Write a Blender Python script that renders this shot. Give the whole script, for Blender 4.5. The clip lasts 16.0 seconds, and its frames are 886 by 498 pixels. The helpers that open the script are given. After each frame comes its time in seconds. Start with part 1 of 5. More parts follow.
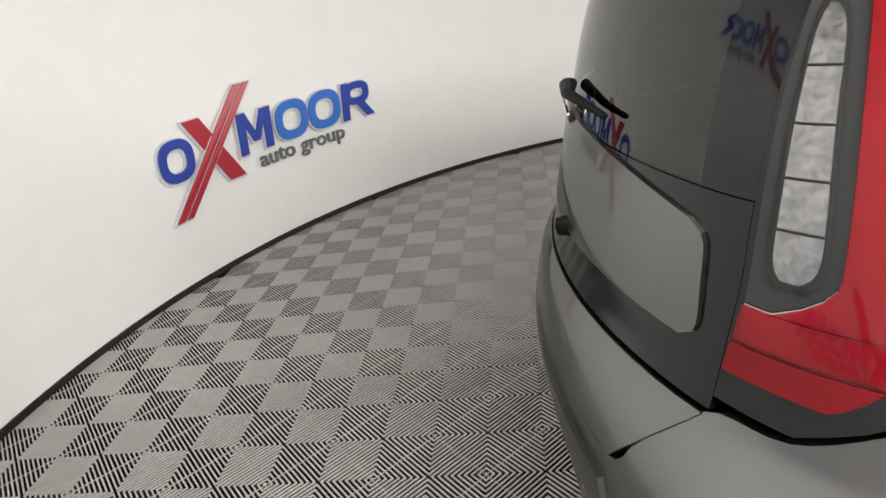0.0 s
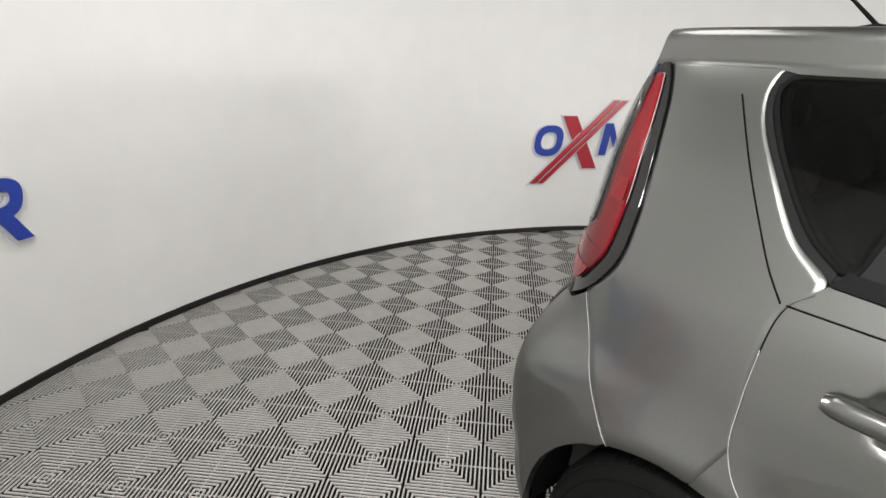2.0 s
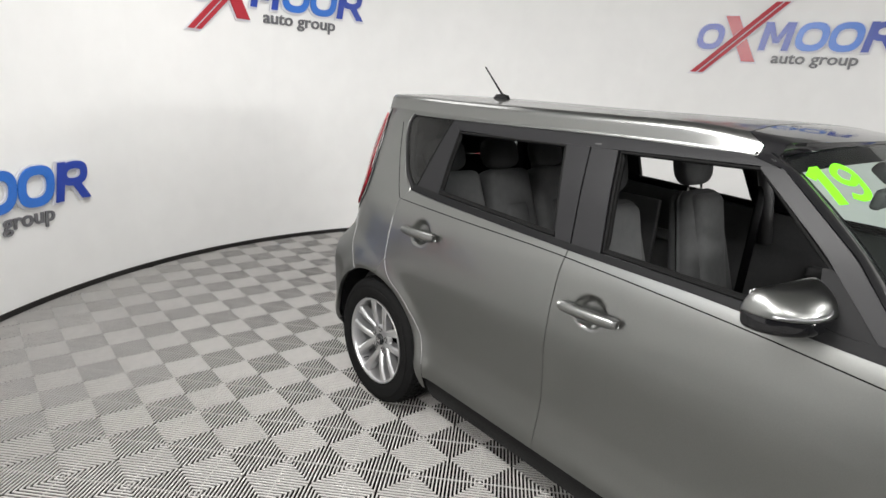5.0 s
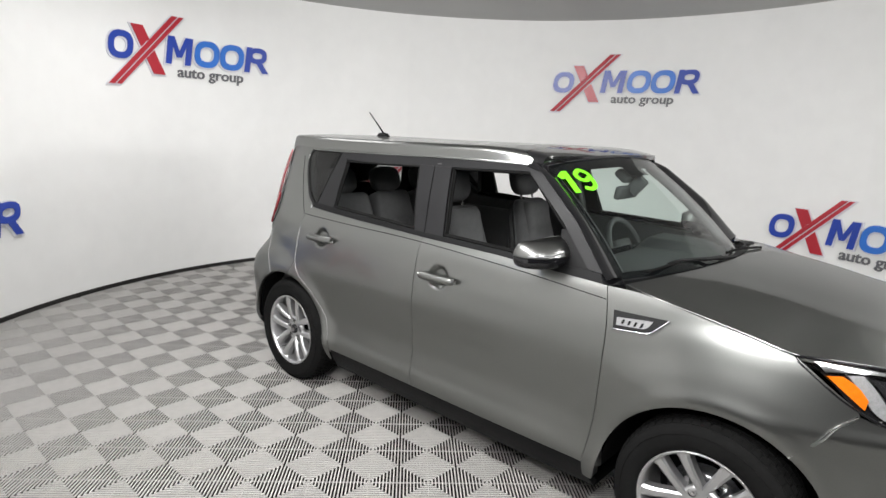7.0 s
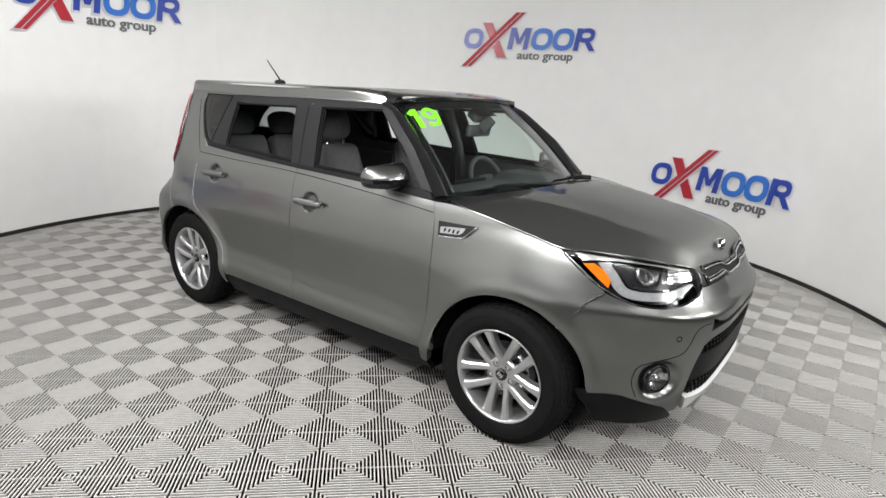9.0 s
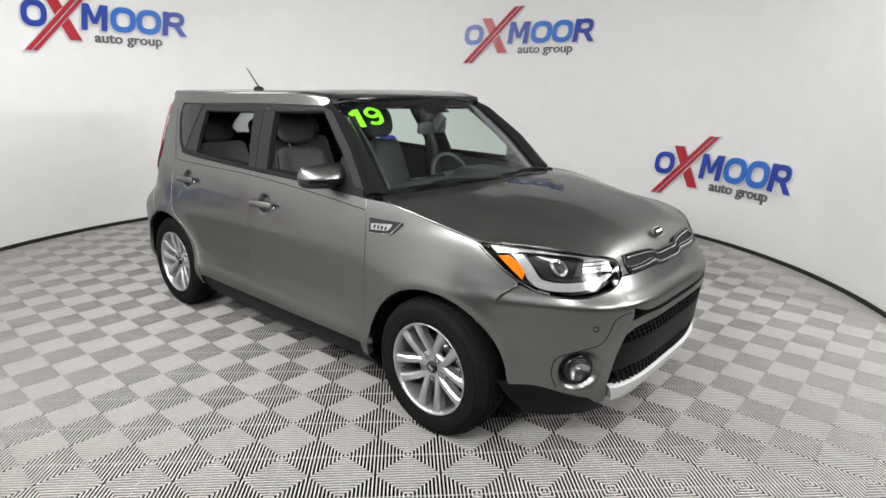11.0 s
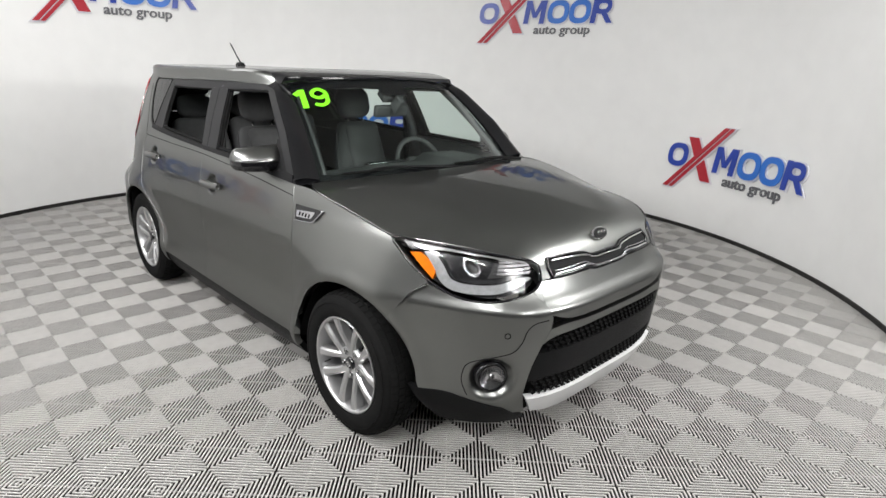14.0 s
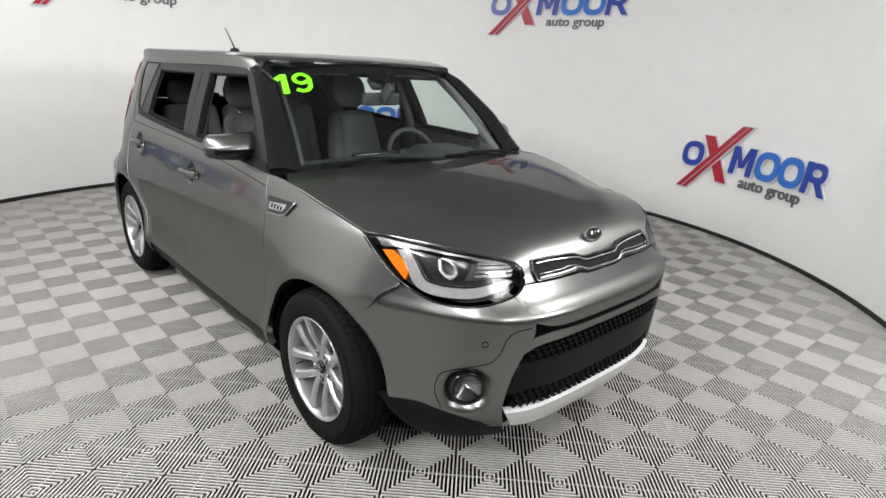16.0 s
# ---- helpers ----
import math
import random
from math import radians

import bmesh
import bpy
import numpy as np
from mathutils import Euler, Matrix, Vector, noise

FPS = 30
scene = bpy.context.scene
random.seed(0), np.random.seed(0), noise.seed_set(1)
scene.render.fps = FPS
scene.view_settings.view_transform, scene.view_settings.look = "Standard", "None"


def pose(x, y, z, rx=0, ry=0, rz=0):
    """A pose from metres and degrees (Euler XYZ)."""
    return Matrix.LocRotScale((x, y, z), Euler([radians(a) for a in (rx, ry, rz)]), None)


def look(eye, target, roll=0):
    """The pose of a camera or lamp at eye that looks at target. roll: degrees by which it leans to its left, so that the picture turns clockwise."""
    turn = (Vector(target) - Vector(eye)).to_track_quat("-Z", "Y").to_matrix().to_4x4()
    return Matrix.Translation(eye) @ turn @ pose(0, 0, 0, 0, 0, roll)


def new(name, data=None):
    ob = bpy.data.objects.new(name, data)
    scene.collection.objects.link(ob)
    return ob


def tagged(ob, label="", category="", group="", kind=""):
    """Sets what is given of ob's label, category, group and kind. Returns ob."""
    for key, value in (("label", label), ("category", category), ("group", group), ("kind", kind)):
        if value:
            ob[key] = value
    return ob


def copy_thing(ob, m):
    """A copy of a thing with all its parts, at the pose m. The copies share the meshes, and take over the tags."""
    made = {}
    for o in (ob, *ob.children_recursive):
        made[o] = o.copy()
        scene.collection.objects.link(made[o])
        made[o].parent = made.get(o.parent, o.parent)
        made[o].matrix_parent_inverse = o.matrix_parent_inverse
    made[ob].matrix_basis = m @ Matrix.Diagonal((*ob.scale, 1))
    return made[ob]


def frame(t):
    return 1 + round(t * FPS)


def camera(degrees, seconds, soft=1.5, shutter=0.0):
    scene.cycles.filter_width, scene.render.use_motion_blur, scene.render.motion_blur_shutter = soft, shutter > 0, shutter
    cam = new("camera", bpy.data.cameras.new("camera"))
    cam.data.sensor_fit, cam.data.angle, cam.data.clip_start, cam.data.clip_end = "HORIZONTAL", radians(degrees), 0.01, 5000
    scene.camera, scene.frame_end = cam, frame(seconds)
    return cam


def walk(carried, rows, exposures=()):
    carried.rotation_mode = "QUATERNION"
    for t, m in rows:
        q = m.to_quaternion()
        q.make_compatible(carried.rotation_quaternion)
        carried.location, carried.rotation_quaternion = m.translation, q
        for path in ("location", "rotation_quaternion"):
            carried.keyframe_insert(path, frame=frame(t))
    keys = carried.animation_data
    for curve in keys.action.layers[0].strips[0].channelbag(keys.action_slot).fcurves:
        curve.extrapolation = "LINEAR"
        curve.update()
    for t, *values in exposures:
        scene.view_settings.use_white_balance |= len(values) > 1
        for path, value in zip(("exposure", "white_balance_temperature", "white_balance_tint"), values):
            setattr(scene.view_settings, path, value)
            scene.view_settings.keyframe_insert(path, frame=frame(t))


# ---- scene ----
cam = camera(74.0, 16.0)
PATH = [
    (0, (-2.017, -1.352, 1.517), (-2.324, 0.449, 0.702), -10.1),
    (0.5, (-1.792, -1.547, 1.499), (-2.515, 0.163, 0.754), -8.5),
    (0.7, (-1.667, -1.568, 1.481), (-2.534, 0.064, 0.717), -8.6),
    (1, (-1.462, -1.762, 1.474), (-2.477, -0.2, 0.746), -4.9),
    (1.5, (-1.168, -1.897, 1.505), (-2.441, -0.509, 0.832), -1.6),
    (2, (-0.853, -1.907, 1.513), (-2.3, -0.689, 0.862), 2.2),
    (2.5, (-0.559, -2.024, 1.557), (-2.029, -0.86, 0.86), 5.2),
    (3, (-0.187, -2.188, 1.592), (-1.656, -1.02, 0.901), 6.0),
    (3.5, (0.116, -2.258, 1.637), (-1.357, -1.064, 1.001), 5.7),
    (4, (0.464, -2.318, 1.648), (-1.031, -1.119, 1.076), 4.8),
    (6.5, (1.668, -2.786, 1.652), (0.312, -1.39, 1.192), 2.3),
    (7, (1.838, -2.946, 1.656), (0.536, -1.482, 1.255), 2.5),
    (7.5, (1.998, -3.048, 1.686), (0.75, -1.554, 1.228), 3.7),
    (8, (2.248, -3.094, 1.687), (1.064, -1.556, 1.208), 5.2),
    (8.5, (2.46, -3.132, 1.652), (1.301, -1.58, 1.154), 4.6),
    (9, (2.535, -3.04, 1.592), (1.383, -1.489, 1.074), 3.3),
    (11.5, (3.071, -2.659, 1.617), (1.772, -1.233, 1.089), 0.9),
    (12, (3.089, -2.568, 1.631), (1.769, -1.16, 1.106), 1.9),
    (12.5, (3.092, -2.423, 1.654), (1.751, -1.038, 1.12), 2.8),
    (13, (3.133, -2.326, 1.662), (1.773, -0.967, 1.109), 2.7),
    (13.5, (3.205, -2.275, 1.67), (1.837, -0.938, 1.085), 2.4),
    (14, (3.28, -2.228, 1.635), (1.91, -0.898, 1.04), 2.0),
    (14.5, (3.328, -2.197, 1.629), (1.951, -0.877, 1.027), 2.6),
    (15, (3.273, -2.119, 1.61), (1.885, -0.812, 1.008), 3.1),
    (15.5, (3.22, -2.062, 1.6), (1.829, -0.765, 0.981), 3.2),
    (16, (3.247, -1.986, 1.592), (1.842, -0.699, 0.982), 2.9),
]
walk(cam, [(t, look(eye, target, roll)) for t, eye, target, roll in PATH], [(0.0, 0.24, 6820, 10), (0.5, 0.12, 6800, 10), (1.0, 0.02, 6800, 11), (2.0, 0.04, 6700, 10), (3.5, 0.14, 6620, 10), (6.5, 0.19, 6520, 10), (8.5, 0.12, 6500, 10), (11.5, 0.14, 6500, 10), (16.0, 0.11, 6500, 10)])

# ---- world and light: a closed booth, lit by unseen added lamps ----
world = bpy.data.worlds.new("world")
scene.world = world
world.use_nodes = True
world.node_tree.nodes["Background"].inputs[0].default_value = (0.75, 0.78, 0.8, 1)
world.node_tree.nodes["Background"].inputs[1].default_value = 0.15
scene.view_settings.exposure = 0.0

CX, CY, RADIUS, TOP = -0.53, 0.367, 3.92, 3.05   # the round booth


# unseen lamps added outside the booth's mouth, turned towards it to match the walls
for angle, far, height, watts, target in ((299, 5.0, 2.9, 110, (0.6, 2.6, 1.6)), (324, 5.0, 2.9, 45, (0.2, 2.4, 1.5)), (349, 6.5, 2.35, 45, (-1.2, 0.2, 1.3)), (12, 6.5, 2.35, 125, (-1.2, 0.2, 1.3))):
    data = bpy.data.lights.new("ceiling_lamp", "AREA")
    data.shape, data.size, data.size_y, data.energy = "RECTANGLE", 1.2, 0.5, watts
    data.color = (1.0, 0.995, 0.985)
    new("ceiling_lamp", data).matrix_world = look((CX + far * math.cos(radians(angle)), CY + far * math.sin(radians(angle)), height), target)
# unseen lamps added inside it: along the open side's wall, and behind the car
for eye, target, length, width, watts in (((0.1, -2.75), (0.4, 0.4), 1.2, 0.5, 92), ((-1.0, -2.8), (-0.8, -0.6), 1.2, 0.5, 44), ((-2.7, -0.6), (-2.65, -0.6), 1.6, 1.2, 24), ((3.15, 1.85), (2.9, 1.6), 1.2, 0.5, 70)):
    data = bpy.data.lights.new("ceiling_lamp", "AREA")
    data.shape, data.size, data.size_y, data.energy = "RECTANGLE", length, width, watts
    data.color = (1.0, 0.995, 0.985)
    new("ceiling_lamp", data).matrix_world = look((*eye, TOP - 0.12), (*target, 0.0))


# ---- materials ----
def mat(name, color, rough=0.5, metal=0.0, spec=0.5, coat=0.0, var=0.0, scale=8.0, bump=0.0, bump_scale=200.0, rough_var=0.0, fine=60.0, **extra):
    m = bpy.data.materials.new(name)
    m.use_nodes = True
    nt = m.node_tree
    b = nt.nodes["Principled BSDF"]
    b.inputs["Base Color"].default_value = (*color, 1)
    b.inputs["Roughness"].default_value = rough
    b.inputs["Metallic"].default_value = metal
    b.inputs["Specular IOR Level"].default_value = spec
    b.inputs["Coat Weight"].default_value = coat
    b.inputs["Coat Roughness"].default_value = 0.03
    for key, value in extra.items():
        b.inputs[key.replace("_", " ")].default_value = value
    co = nt.nodes.new("ShaderNodeTexCoord")
    if var or rough_var:
        a = nt.nodes.new("ShaderNodeTexNoise")
        a.inputs["Scale"].default_value, a.inputs["Detail"].default_value = scale, 4
        f = nt.nodes.new("ShaderNodeTexNoise")
        f.inputs["Scale"].default_value, f.inputs["Detail"].default_value = fine, 3
        mixed = nt.nodes.new("ShaderNodeMath")
        mixed.operation = "ADD"
        for n, i in ((a, 0), (f, 1)):
            nt.links.new(co.outputs["Object"], n.inputs["Vector"])
            nt.links.new(n.outputs["Fac"], mixed.inputs[i])
        if var:
            r = nt.nodes.new("ShaderNodeMapRange")
            r.inputs["From Min"].default_value, r.inputs["From Max"].default_value = 0.6, 1.4
            r.inputs["To Min"].default_value, r.inputs["To Max"].default_value = 1 - var, 1 + var
            h = nt.nodes.new("ShaderNodeMix")
            h.data_type, h.blend_type = "RGBA", "MULTIPLY"
            h.inputs["Factor"].default_value = 1
            h.inputs["A"].default_value = (*color, 1)
            nt.links.new(mixed.outputs[0], r.inputs["Value"])
            nt.links.new(r.outputs[0], h.inputs["B"])
            nt.links.new(h.outputs["Result"], b.inputs["Base Color"])
        if rough_var:
            r = nt.nodes.new("ShaderNodeMapRange")
            r.inputs["From Min"].default_value, r.inputs["From Max"].default_value = 0.6, 1.4
            r.inputs["To Min"].default_value, r.inputs["To Max"].default_value = max(rough - rough_var, 0.02), rough + rough_var
            nt.links.new(mixed.outputs[0], r.inputs["Value"])
            nt.links.new(r.outputs[0], b.inputs["Roughness"])
    if bump:
        n = nt.nodes.new("ShaderNodeTexNoise")
        n.inputs["Scale"].default_value, n.inputs["Detail"].default_value = bump_scale, 3
        nt.links.new(co.outputs["Object"], n.inputs["Vector"])
        k = nt.nodes.new("ShaderNodeBump")
        k.inputs["Strength"].default_value, k.inputs["Distance"].default_value = bump, 0.002
        nt.links.new(n.outputs["Fac"], k.inputs["Height"])
        nt.links.new(k.outputs[0], b.inputs["Normal"])
    return m


M_wall = mat("wall_paint", (0.84, 0.84, 0.83), 0.55, var=0.03, scale=0.7, fine=5, bump=0.05, bump_scale=60)
M_outer = mat("grey_wall_paint", (0.07, 0.07, 0.07), 0.7, var=0.06, scale=0.8, fine=6)
M_ceil = mat("ceiling_paint", (0.5, 0.5, 0.49), 0.8, var=0.05, scale=1.2, bump=0.2, bump_scale=150)
M_base = mat("black_vinyl", (0.012, 0.011, 0.01), 0.45, var=0.2, scale=3, rough_var=0.1)
M_tile = mat("floor_plastic", (0.448, 0.437, 0.420), 0.45, spec=0.4, var=0.11, scale=1.7, fine=18, rough_var=0.1, bump=0.1, bump_scale=90)
# groove shade put into the colour of the ribs' lower flanks
M_groove_shade = mat("shade_dark_groove_plastic", (0.028, 0.026, 0.024), 0.7, spec=0.2, var=0.3, scale=2, fine=30)
# near black: puts the shade of the tile gaps into the slab's colour
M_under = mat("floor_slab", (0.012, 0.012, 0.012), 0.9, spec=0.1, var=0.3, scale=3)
M_blue = mat("sign_blue", (0.02, 0.055, 0.36), 0.3, var=0.08, scale=3)
M_bluelight = mat("sign_light_blue", (0.03, 0.16, 0.58), 0.3, var=0.08, scale=3)
M_red = mat("sign_red", (0.42, 0.02, 0.035), 0.3, var=0.08, scale=3)
M_signgrey = mat("sign_grey", (0.13, 0.13, 0.14), 0.4)
M_signedge = mat("sign_halo_grey", (0.70, 0.70, 0.75), 0.4)
M_body = mat("body_paint", (0.232, 0.236, 0.229), 0.32, metal=1.0, coat=0.7, var=0.05, scale=300, fine=900, Specular_Tint=(0.25, 0.25, 0.25, 1))
M_black = mat("gloss_black", (0.006, 0.006, 0.007), 0.07, spec=0.6)
M_plastic = mat("black_plastic", (0.006, 0.006, 0.0065), 0.5, spec=0.13, var=0.1, scale=20, bump=0.2, bump_scale=500)
M_rubber = mat("tyre_rubber", (0.008, 0.008, 0.008), 0.75, spec=0.06, var=0.2, scale=12, bump=0.2, bump_scale=300)
M_alloy = mat("silver_alloy", (0.52, 0.52, 0.525), 0.30, metal=0.85, coat=0.3)
M_chrome = mat("chrome", (0.75, 0.75, 0.76), 0.07, metal=1.0)
# near black: the shade of gaps, cavities and creases put into the colour
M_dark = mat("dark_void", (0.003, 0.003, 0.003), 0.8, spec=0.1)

# ---- mesh helpers ----
def part(name, bm, material, parent=None, label="", smooth=False, m=None):
    me = bpy.data.meshes.new(name)
    if smooth:
        for f in bm.faces:
            f.smooth = True
    bm.normal_update()
    bm.to_mesh(me)
    bm.free()
    me.materials.append(material)
    ob = new(name, me)
    if parent is not None:
        ob.parent = parent
    if m is not None:
        ob.matrix_basis = m
    if label:
        ob["label"] = label
    return ob


def raw(name, verts, faces, material, parent=None, label="", smooth=False, m=None):
    me = bpy.data.meshes.new(name)
    me.from_pydata([tuple(v) for v in verts], [], faces)
    if smooth:
        me.shade_smooth()
    me.update()
    me.materials.append(material)
    ob = new(name, me)
    if parent is not None:
        ob.parent = parent
    if m is not None:
        ob.matrix_basis = m
    if label:
        ob["label"] = label
    return ob


def empty(name, m=None):
    ob = new(name)
    ob.empty_display_size = 0.1
    if m is not None:
        ob.matrix_basis = m
    return ob


def arc_slab(r0, r1, z0, z1, a0, a1, n, cx=CX, cy=CY, flat=0.0):
    """A curved slab between two radii and two heights, over degrees a0 to a1; flat lessens its curve a little towards its edges."""
    v, f = [], []
    for i in range(n + 1):
        k = i / n
        a = radians(a0 + (a1 - a0) * k)
        sag = flat * (2 * k - 1) ** 2
        for r, z in ((r0, z0), (r1, z0), (r1, z1), (r0, z1)):
            v.append((cx + (r + sag) * math.cos(a), cy + (r + sag) * math.sin(a), z))
    for i in range(n):
        for j in range(4):
            a, b = i * 4 + j, i * 4 + (j + 1) % 4
            f.append((a, b, b + 4, a + 4))
    f += [(3, 2, 1, 0), tuple(n * 4 + j for j in range(4))]
    return v, f


def box(bm, x0, x1, y0, y1, z0, z1):
    v = [bm.verts.new(p) for p in ((x0, y0, z0), (x1, y0, z0), (x1, y1, z0), (x0, y1, z0), (x0, y0, z1), (x1, y0, z1), (x1, y1, z1), (x0, y1, z1))]
    for q in ((3, 2, 1, 0), (4, 5, 6, 7), (0, 1, 5, 4), (1, 2, 6, 5), (2, 3, 7, 6), (3, 0, 4, 7)):
        bm.faces.new([v[i] for i in q])
    return v


# ---- the booth ----
A0, A1 = 30.0, 288.0            # the round wall, from one jamb of its mouth to the other
SEAM = 186.0                    # one joint between the wall's sheets
STEP = 20.0
wall = empty("wall_round")
tagged(wall, "smooth white curved booth wall of bent sheets", "wall", kind="structure")
edges = sorted({A0, A1, *[SEAM + STEP * i for i in range(-9, 9) if A0 < SEAM + STEP * i < A1]})
for s0, s1 in zip(edges, edges[1:]):
    v, f = arc_slab(RADIUS, RADIUS + 0.05, 0.0, TOP, s0 + 0.0012, s1 - 0.0012, 48, flat=0.006)
    raw("wall_sheet", v, f, M_wall, wall)
v, f = arc_slab(RADIUS - 0.010, RADIUS - 0.0005, 0.002, 0.040, A0, A1, 200)
tagged(raw("baseboard", v, f, M_base), "thin black vinyl base strip along the wall", "baseboard", kind="structure")


# added walls, out of view; dark so that the car mirrors little light
def straight_wall(name, x0, y0, x1, y1, thick=0.1):
    d = Vector((x1 - x0, y1 - y0, 0))
    bm = bmesh.new()
    box(bm, 0, d.length, 0, thick, 0, TOP)
    ob = part(name, bm, M_outer, m=Matrix.Translation((x0, y0, 0)) @ Matrix.Rotation(math.atan2(d.y, d.x), 4, "Z"))
    return tagged(ob, "unseen dark grey wall added outside the booth's mouth", "wall", kind="structure")


def on_circle(a, r=RADIUS):
    return CX + r * math.cos(radians(a)), CY + r * math.sin(radians(a))


(jx0, jy0), (jx1, jy1) = on_circle(A0, RADIUS + 0.051), on_circle(A1, RADIUS + 0.051)
straight_wall("wall_jamb_north", jx0 + 3.6, jy0, jx0, jy0)
straight_wall("wall_jamb_south", jx1, jy1, jx1, jy1 - 2.6)
straight_wall("wall_east", jx0 + 3.6, jy1 - 2.6, jx0 + 3.6, jy0)
straight_wall("wall_south", jx1, jy1 - 2.6, jx0 + 3.6, jy1 - 2.6)
bm = bmesh.new()
box(bm, -5.2, jx0 + 3.8, jy1 - 2.9, 5.0, TOP, TOP + 0.15)
tagged(part("ceiling", bm, M_ceil), "flat pale grey ceiling over the booth", "ceiling", kind="structure")
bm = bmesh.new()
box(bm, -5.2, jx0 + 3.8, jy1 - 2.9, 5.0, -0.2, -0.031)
tagged(part("ground", bm, M_under), "near-black slab under the floor tiles, shade of their gaps in its colour", "ground", kind="structure")

# ---- the floor: ribbed plastic tiles, 0.4 m square, in four quarters whose ribs run both ways across ----
QUARTER, GX, GY = 0.2, 0.341, -1.671
PITCH, RIB = 0.0163, 0.0063


def quarter_verts(sign, ox, oy, verts, faces, shaded):
    """Ribs at 45 degrees over one quarter, cut to its square; sign tells their way."""
    q = QUARTER - 0.0004
    n = int(QUARTER * math.sqrt(2) / PITCH) + 1
    start = (QUARTER * math.sqrt(2) - (n - 1) * PITCH) / 2

    def put(poly, z0, z1):
        """A bar: a lighter top 5 mm, and below it flanks darkened for shade."""
        k = len(poly)
        b = len(verts)
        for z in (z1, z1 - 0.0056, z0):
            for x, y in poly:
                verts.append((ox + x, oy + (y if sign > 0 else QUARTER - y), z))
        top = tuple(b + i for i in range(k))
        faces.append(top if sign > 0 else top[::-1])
        shaded.append(0)
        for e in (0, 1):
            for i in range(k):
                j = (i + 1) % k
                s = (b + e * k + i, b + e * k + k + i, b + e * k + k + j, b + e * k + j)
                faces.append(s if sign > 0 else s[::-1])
                shaded.append(e)

    def strip(c0, c1):
        """The part of the square with c0 < x + y < c1."""
        pts = [(0.0004, 0.0004), (q, 0.0004), (q, q), (0.0004, q)]
        for c, keep in ((c0, 1), (c1, -1)):
            out = []
            for (ax, ay), (bx, by) in zip(pts, pts[1:] + pts[:1]):
                da, db = keep * (ax + ay - c), keep * (bx + by - c)
                if da >= 0:
                    out.append((ax, ay))
                if da * db < 0:
                    t = da / (da - db)
                    out.append((ax + (bx - ax) * t, ay + (by - ay) * t))
            pts = out
            if len(pts) < 3:
                return []
        return pts

    r2 = math.sqrt(2)
    for i in range(n):
        c = (start + i * PITCH) * r2
        p = strip(c - RIB / 2 * r2, c + RIB / 2 * r2)
        if p:
            put(p, -0.030, 0.0)
    # the bar across the ribs, a little lower than they are
    w = 0.0016
    put([(0.001, 0.001 + w), (0.001, 0.001), (0.001 + w, 0.001), (q, q - w), (q, q), (q - w, q)], -0.028, -0.0032)


def tile_mesh():
    verts, faces, shaded = [], [], []
    for i in range(2):
        for j in range(2):
            quarter_verts(1 if (i + j) % 2 == 0 else -1, i * QUARTER, j * QUARTER, verts, faces, shaded)
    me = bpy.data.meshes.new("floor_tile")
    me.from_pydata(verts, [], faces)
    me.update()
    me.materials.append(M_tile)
    me.materials.append(M_groove_shade)
    me.polygons.foreach_set("material_index", shaded)
    return me


TILE = tile_mesh()
floor = empty("floor")
tagged(floor, "grey ribbed plastic floor tiles in a checked pattern", "floor", kind="structure")

# ---- wall signs: rings, crossed bars and blocks in the sign's colours, over pale shadow plates ----
def bend(u, z, r, a0):
    """u metres along the wall, to the right as seen from inside, from the angle a0."""
    a = radians(a0) - u / RADIUS
    return (CX + r * math.cos(a), CY + r * math.sin(a), z)


def plate(name, outer, hole, a0, z0, parent, material, proud, thick, split=4):
    """A flat outline (u, z), with a hole or without, cut from sheet and bent to the wall."""
    verts, faces = [], []
    if hole:
        n = len(outer)
        for r in (RADIUS - proud - thick, RADIUS - proud):
            for loop in (outer, hole):
                verts += [bend(u, z0 + z, r, a0) for u, z in loop]
        for i in range(n):
            j = (i + 1) % n
            faces += [(i, j, n + j, n + i), (2 * n + j, 2 * n + i, 3 * n + i, 3 * n + j), (i, 2 * n + i, 2 * n + j, j), (n + j, 3 * n + j, 3 * n + i, n + i)]
    else:
        n = len(outer)
        for r in (RADIUS - proud - thick, RADIUS - proud):
            verts += [bend(u, z0 + z, r, a0) for u, z in outer]
        faces = [tuple(range(n)), tuple(range(2 * n - 1, n - 1, -1))]
        for i in range(n):
            j = (i + 1) % n
            faces.append((i, n + i, n + j, j))
    ob = raw(name, verts, faces, material, parent)
    return ob


def ring(cx, cz, w, h, t, lean=0.1, n=36, grow=0.0):
    def loop(a, b):
        out = []
        for i in range(n):
            q = 2 * math.pi * i / n
            c, s = math.cos(q), math.sin(q)
            u, z = a * math.copysign(abs(c) ** 0.8, c), b * math.copysign(abs(s) ** 0.8, s)
            out.append((cx + u + z * lean, cz + z))
        return out
    return loop(w / 2 + grow, h / 2 + grow), loop(w / 2 - t - grow, h / 2 - t - grow)


def bar(u0, z0, u1, z1, w, grow=0.0):
    """A slanting bar with level ends, from (u0, z0) to (u1, z1), w wide."""
    k = (u1 - u0) / (z1 - z0)
    a, b = (u0 - k * grow, z0 - grow), (u1 + k * grow, z1 + grow)
    h = w / 2 + grow
    return [(a[0] - h, a[1]), (a[0] + h, a[1]), (b[0] + h, b[1]), (b[0] - h, b[1])]


